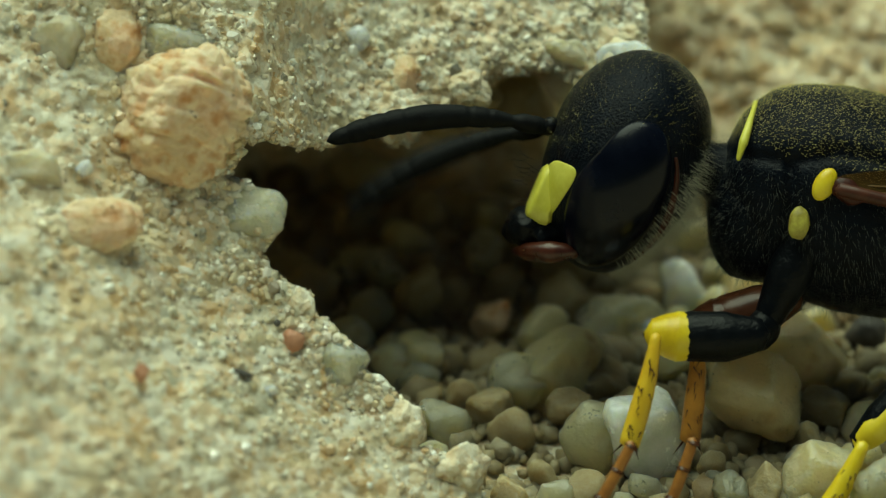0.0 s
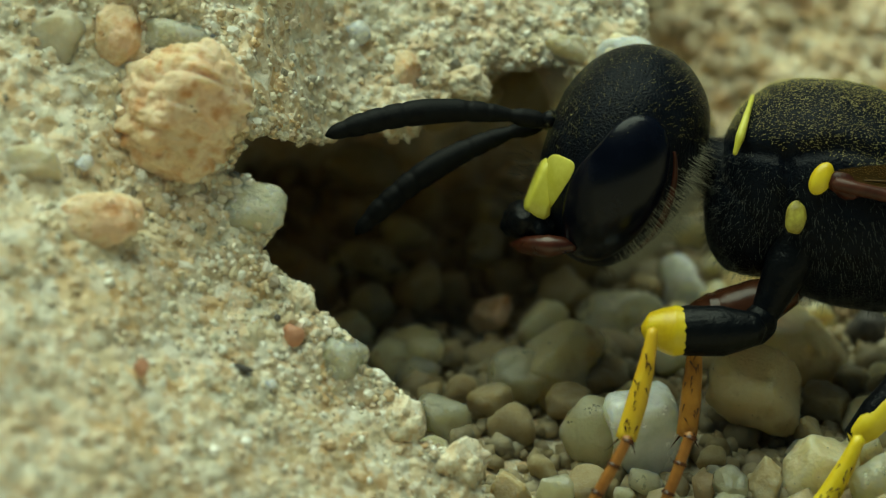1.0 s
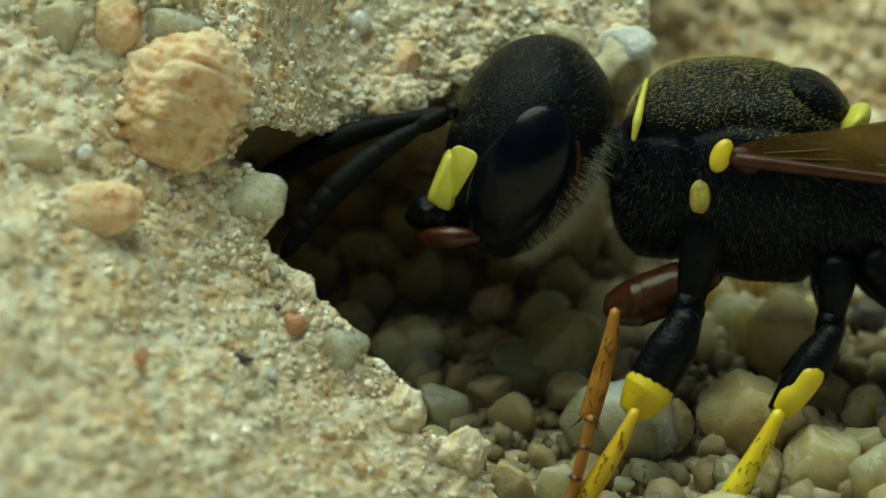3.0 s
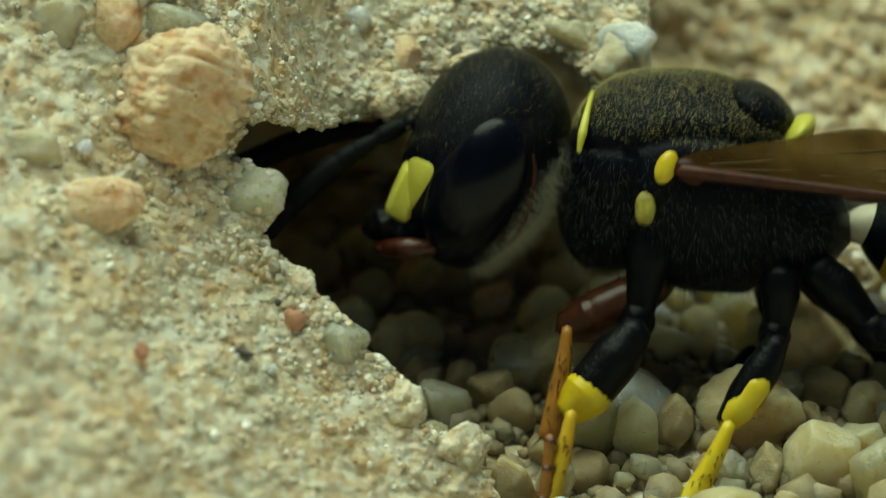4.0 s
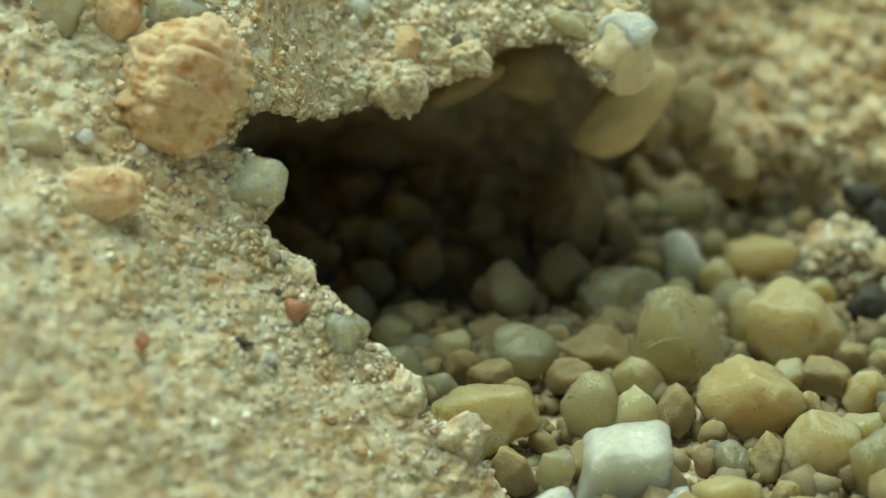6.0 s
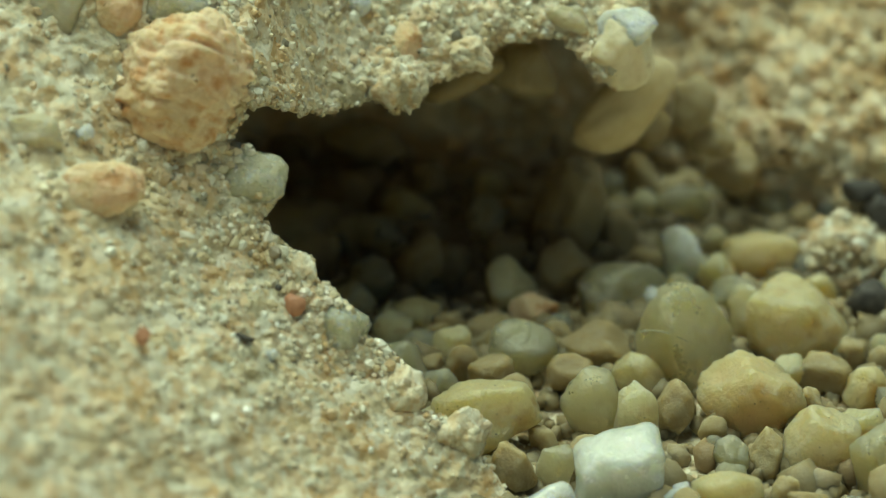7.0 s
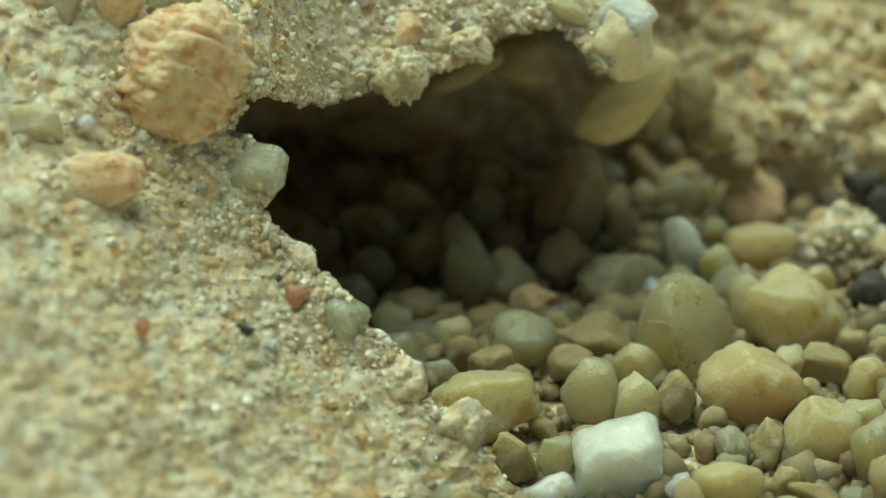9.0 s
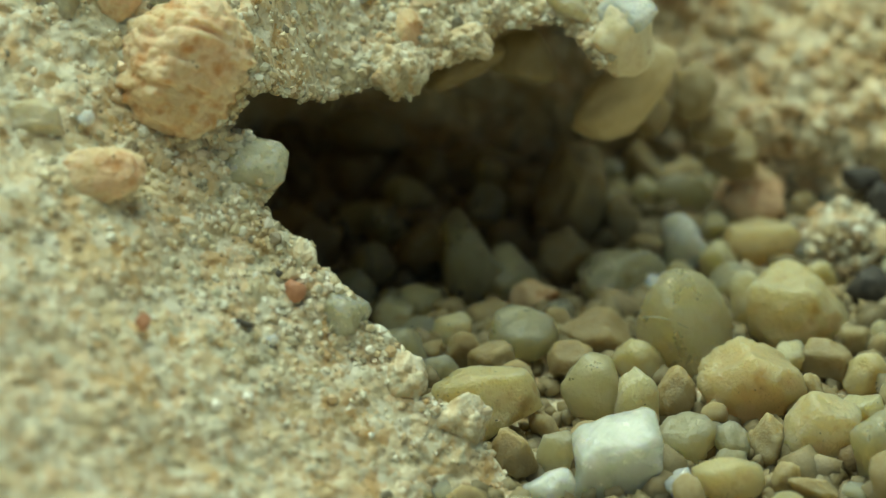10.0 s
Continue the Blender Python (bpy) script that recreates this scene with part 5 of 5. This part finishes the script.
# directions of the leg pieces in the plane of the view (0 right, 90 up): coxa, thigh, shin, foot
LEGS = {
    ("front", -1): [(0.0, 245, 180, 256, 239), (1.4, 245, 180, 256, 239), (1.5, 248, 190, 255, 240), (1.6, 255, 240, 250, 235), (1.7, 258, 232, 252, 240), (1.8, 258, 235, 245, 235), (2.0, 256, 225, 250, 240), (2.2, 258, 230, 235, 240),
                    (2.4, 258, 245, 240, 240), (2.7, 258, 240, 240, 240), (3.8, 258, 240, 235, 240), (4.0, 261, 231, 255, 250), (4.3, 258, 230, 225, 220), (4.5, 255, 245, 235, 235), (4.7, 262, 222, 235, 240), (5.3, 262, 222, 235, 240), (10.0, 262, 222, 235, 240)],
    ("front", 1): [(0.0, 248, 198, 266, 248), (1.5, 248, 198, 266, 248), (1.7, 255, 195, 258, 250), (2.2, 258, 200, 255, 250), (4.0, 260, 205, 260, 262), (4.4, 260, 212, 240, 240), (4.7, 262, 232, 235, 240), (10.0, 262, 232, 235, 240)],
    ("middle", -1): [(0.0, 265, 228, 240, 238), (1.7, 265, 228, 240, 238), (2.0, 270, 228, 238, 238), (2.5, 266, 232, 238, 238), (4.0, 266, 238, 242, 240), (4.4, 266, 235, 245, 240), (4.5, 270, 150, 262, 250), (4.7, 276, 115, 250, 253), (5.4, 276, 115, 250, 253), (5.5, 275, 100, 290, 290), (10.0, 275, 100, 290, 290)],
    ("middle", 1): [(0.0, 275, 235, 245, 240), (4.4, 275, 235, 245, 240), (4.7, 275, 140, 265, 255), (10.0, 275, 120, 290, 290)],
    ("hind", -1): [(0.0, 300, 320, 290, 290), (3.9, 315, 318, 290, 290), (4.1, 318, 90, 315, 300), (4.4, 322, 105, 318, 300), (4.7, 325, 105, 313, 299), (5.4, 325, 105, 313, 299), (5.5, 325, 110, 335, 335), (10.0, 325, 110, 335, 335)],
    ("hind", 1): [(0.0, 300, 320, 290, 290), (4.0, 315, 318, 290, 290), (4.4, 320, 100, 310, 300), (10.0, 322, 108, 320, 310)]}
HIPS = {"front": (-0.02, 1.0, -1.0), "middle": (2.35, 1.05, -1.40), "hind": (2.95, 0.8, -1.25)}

# antennae: direction of each in the plane of the view
ANTENNAE = [[(0.0, 178), (0.1, 178), (0.2, 132), (0.3, 132), (0.4, 178), (0.6, 178), (0.7, 135), (0.8, 135), (0.9, 178), (1.1, 178), (1.2, 135), (1.3, 210), (1.4, 212), (1.5, 170), (1.6, 205), (1.8, 215), (2.2, 220), (2.5, 222), (2.7, 215), (4.0, 215), (4.5, 215), (10.0, 215)],
            [(0.0, 198), (0.2, 178), (0.4, 195), (0.5, 205), (0.7, 178), (0.9, 200), (1.0, 205), (1.2, 195), (1.3, 200), (1.4, 195), (1.5, 182), (1.7, 200), (2.0, 210), (2.5, 208), (2.7, 200), (4.0, 192), (4.5, 200), (10.0, 205)]]


# the head's centre from the shoulder, in the plane of the view, its nod and its turn away
HEAD = [(0.0, -3.45, 0.42, 0, 0), (1.7, -3.40, 0.42, 0, 0), (2.0, -3.45, 0.35, 0, 0), (2.5, -3.42, 0.22, 0, 0), (2.7, -3.40, 0.22, 0, 0), (3.8, -3.25, 0.2, 0, 0), (4.0, -3.20, 0.18, 0, 0), (4.4, -3.2, -0.10, 2, 0),
        (4.5, -2.95, 0.02, -8, -15), (4.7, -2.72, -0.05, -14, -20), (5.3, -2.72, -0.05, -14, -20), (10.0, -2.72, -0.05, -14, -20)]


def nose_up(t):
    return float(np.interp(t, [r[0] for r in BODY], [r[4] for r in BODY]))


# grains that the wasp kicks: seconds, place in millimetres, turn
def roll(ob, rows):
    walk(ob, [(t, pose(x * MM, y * MM, z * MM, a, b, c)) for t, x, y, z, a, b, c in rows])


def grains_move():
    roll(rolled_grain, [(0.0, 5.60, 0.07, 1.04, 40, 30, 0), (2.05, 5.60, 0.07, 1.04, 40, 30, 0), (2.4, 5.47, -0.49, 0.51, 5, -10, 0), (10.0, 5.47, -0.49, 0.51, 5, -10, 0)])
    roll(white_grain, [(0.0, 3.60, -0.90, 0.66, 10, 74, 20), (2.5, 3.60, -0.90, 0.66, 10, 74, 20), (3.8, 3.18, -0.12, 0.50, 20, 40, 20), (4.4, 3.18, -0.12, 0.50, 20, 40, 20), (4.8, 3.22, -2.35, 0.15, 12, 0, 0),
                       (5.5, 3.20, -2.40, 0.15, 12, 0, 0), (6.8, 3.0, -2.92, 0.03, 12, -10, 0), (10.0, 2.97, -2.91, 0.03, 12, -12, 0)])
    x, y, z = beige_grain.location / MM
    roll(beige_grain, [(0.0, 2.12, 1.63, 0.86, 20, -35, 0), (5.3, 2.12, 1.63, 0.86, 20, -35, 0), (5.6, x + 0.4, y, z + 0.1, 0, 10, 0), (5.9, x, y, z, 0, 0, 0), (10.0, x, y, z, 0, 0, 0)])
    x, y, z = peach_grain.location / MM
    roll(peach_grain, [(0.0, 0.91, 4.08, 1.11, 0, -40, 0), (6.8, 0.91, 4.08, 1.11, 0, -40, 0), (7.0, x, y, z, 0, 0, 0), (10.0, x, y, z, 0, 0, 0)])
    x, y, z = pale_grain.location / MM
    roll(pale_grain, [(0.0, 1.90, 3.47, 1.04, 0, 60, 0), (5.4, 1.90, 3.47, 1.04, 0, 60, 0), (5.8, x, y, z, 0, 0, 0), (10.0, x, y, z, 0, 0, 0)])
    x, y, z = oval_grain.location / MM
    roll(oval_grain, [(0.0, -0.41, 2.40, 0.84, 0, 10, 0), (5.3, -0.41, 2.40, 0.84, 0, 10, 0), (5.7, x, y, z, 0, 0, 0), (10.0, x, y, z, 0, 0, 0)])
    x, y, z = grey_grain.location / MM
    roll(grey_grain, [(0.0, 0.01, 0.04, 0.45, 0, 30, 0), (5.3, 0.01, 0.04, 0.45, 0, 30, 0), (5.7, x, y, z, 0, 0, 0), (10.0, x, y, z, 0, 0, 0)])
    x, y, z = wedge_grain.location / MM
    roll(wedge_grain, [(0.0, -5.5, 6.2, 1.6, 0, 70, 0), (6.95, -5.5, 6.2, 1.6, 0, 70, 0), (7.1, x + 0.5, y, z + 0.1, 0, 20, 0), (7.2, x, y, z, 0, -8, 0), (10.0, x, y, z, 0, -8, 0)])
    x, y, z = glass_grain.location / MM
    roll(glass_grain, [(0.0, 9.52, 4.66, 1.59, 0, 80, 40), (5.4, 9.52, 4.66, 1.59, 0, 80, 40), (5.6, 5.97, 2.44, 1.4, 0, 30, 20), (5.8, 4.4, 1.4, 1.0, 0, 0, 25), (6.8, 4.20, 1.31, 0.98, 0, -15, 25),
                       (7.0, x, y, z, 0, 0, 0), (10.0, x, y, z, 0, 0, 0)])
    x, y, z = fallen_grain.location / MM
    roll(fallen_grain, [(0.0, 9.59, 7.53, 1.86, 0, 100, 0), (8.6, 9.59, 7.53, 1.86, 0, 100, 0), (8.75, 7.4, 7.2, 2.1, 0, 40, 0), (8.9, x, y, z, 0, 0, 0), (10.0, x, y, z, 0, 0, 0)])
    x, y, z = late_grain.location / MM
    roll(late_grain, [(0.0, 8.42, -3.32, -0.13, 0, 110, 0), (9.0, 8.42, -3.32, -0.13, 0, 110, 0), (9.1, 6.4, -3.1, 0.3, 0, 50, 0), (9.2, x, y, z, 0, 0, 0), (10.0, x, y, z, 0, 0, 0)])


def motions():
    grains_move()
    rows = []
    for t, u, v, w, up in BODY:
        p = bank(u, v, w)
        rows.append((t, Matrix.Translation(p) @ pose(0, 0, 0, -18, 0, 0) @ pose(0, 0, 0, 0, up, 0)))
    walk(wasp_body, rows)
    head_rows = []
    for t, x, z, turn, aside in HEAD:
        up = nose_up(t)
        c, s = math.cos(radians(up)), math.sin(radians(up))
        head_rows.append((t, pose((c * x - s * z) * MM, 0, (s * x + c * z) * MM, 0, turn - up, aside)))
    walk(wasp_head, head_rows)
    times = [r[0] for r in HEAD]
    for k, side in enumerate((-1, 1)):
        out = []
        for t, a in ANTENNAE[k]:
            up = nose_up(t)
            c, s = math.cos(radians(up)), math.sin(radians(up))
            hx, hz, turn = [np.interp(t, times, [r[j] for r in HEAD]) for j in (1, 2, 3)]
            b = pose(0, 0, 0, 0, turn, 0) @ Vector((-1.40, 0, 0.62))
            x, z = hx + b.x, hz + b.z
            out.append((t, pose((c * x - s * z) * MM, side * 0.42 * MM, (s * x + c * z) * MM, 0, 180 - a - up, 10 if side < 0 else 6)))
        walk(wasp_antennae[k], out)
    # the wings buzz while the wasp digs, and the abdomen trembles with them
    buzz = [(4.5 + k / 30, -6 + (4 if k % 2 else -4), 3) for k in range(24)]
    rush = [(5.4 + k / 30, -5 + (5 if k % 2 else -5), 2) for k in range(8)]
    beat = [(0.0, -4, 2), (2.0, -4, 2), (4.0, -4, 3), (4.4, -6, 3), *buzz, (5.3, -3, 2), *rush, (5.7, 0, 0), (10.0, 0, 0)]
    for k, side in enumerate((-1, 1)):
        walk(wasp_wings[k], [(t, pose(0.25 * MM, side * 1.86 * MM, -0.02 * MM, 0, a, side * -b)) for t, a, b in beat])
    tremble = [(4.87 + k / 30, -3 + (1.5 if k % 2 else -1.5), 3.88 + (0.06 if k % 2 else -0.06)) for k in range(12)]
    walk(wasp_abdomen, [(t, pose(x * MM, 0, -0.32 * MM, 0, a, 0)) for t, a, x in ((0.0, 5, 3.88), (4.4, 5, 3.88), (4.7, -2, 3.88), *tremble, (5.3, 2, 3.88), (5.5, 1, 3.88), (5.6, 2, 3.88), (10.0, 2, 3.88))])
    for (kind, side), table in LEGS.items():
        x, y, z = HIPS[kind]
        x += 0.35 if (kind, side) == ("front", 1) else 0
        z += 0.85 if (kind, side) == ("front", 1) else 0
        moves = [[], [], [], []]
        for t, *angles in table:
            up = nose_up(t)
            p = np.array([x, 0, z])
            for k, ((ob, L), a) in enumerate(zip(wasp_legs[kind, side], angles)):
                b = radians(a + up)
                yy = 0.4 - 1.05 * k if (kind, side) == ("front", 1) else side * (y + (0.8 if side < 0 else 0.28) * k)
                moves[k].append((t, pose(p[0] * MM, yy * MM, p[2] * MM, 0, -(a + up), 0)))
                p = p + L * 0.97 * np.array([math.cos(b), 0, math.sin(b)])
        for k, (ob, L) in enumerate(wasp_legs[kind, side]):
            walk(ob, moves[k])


motions()
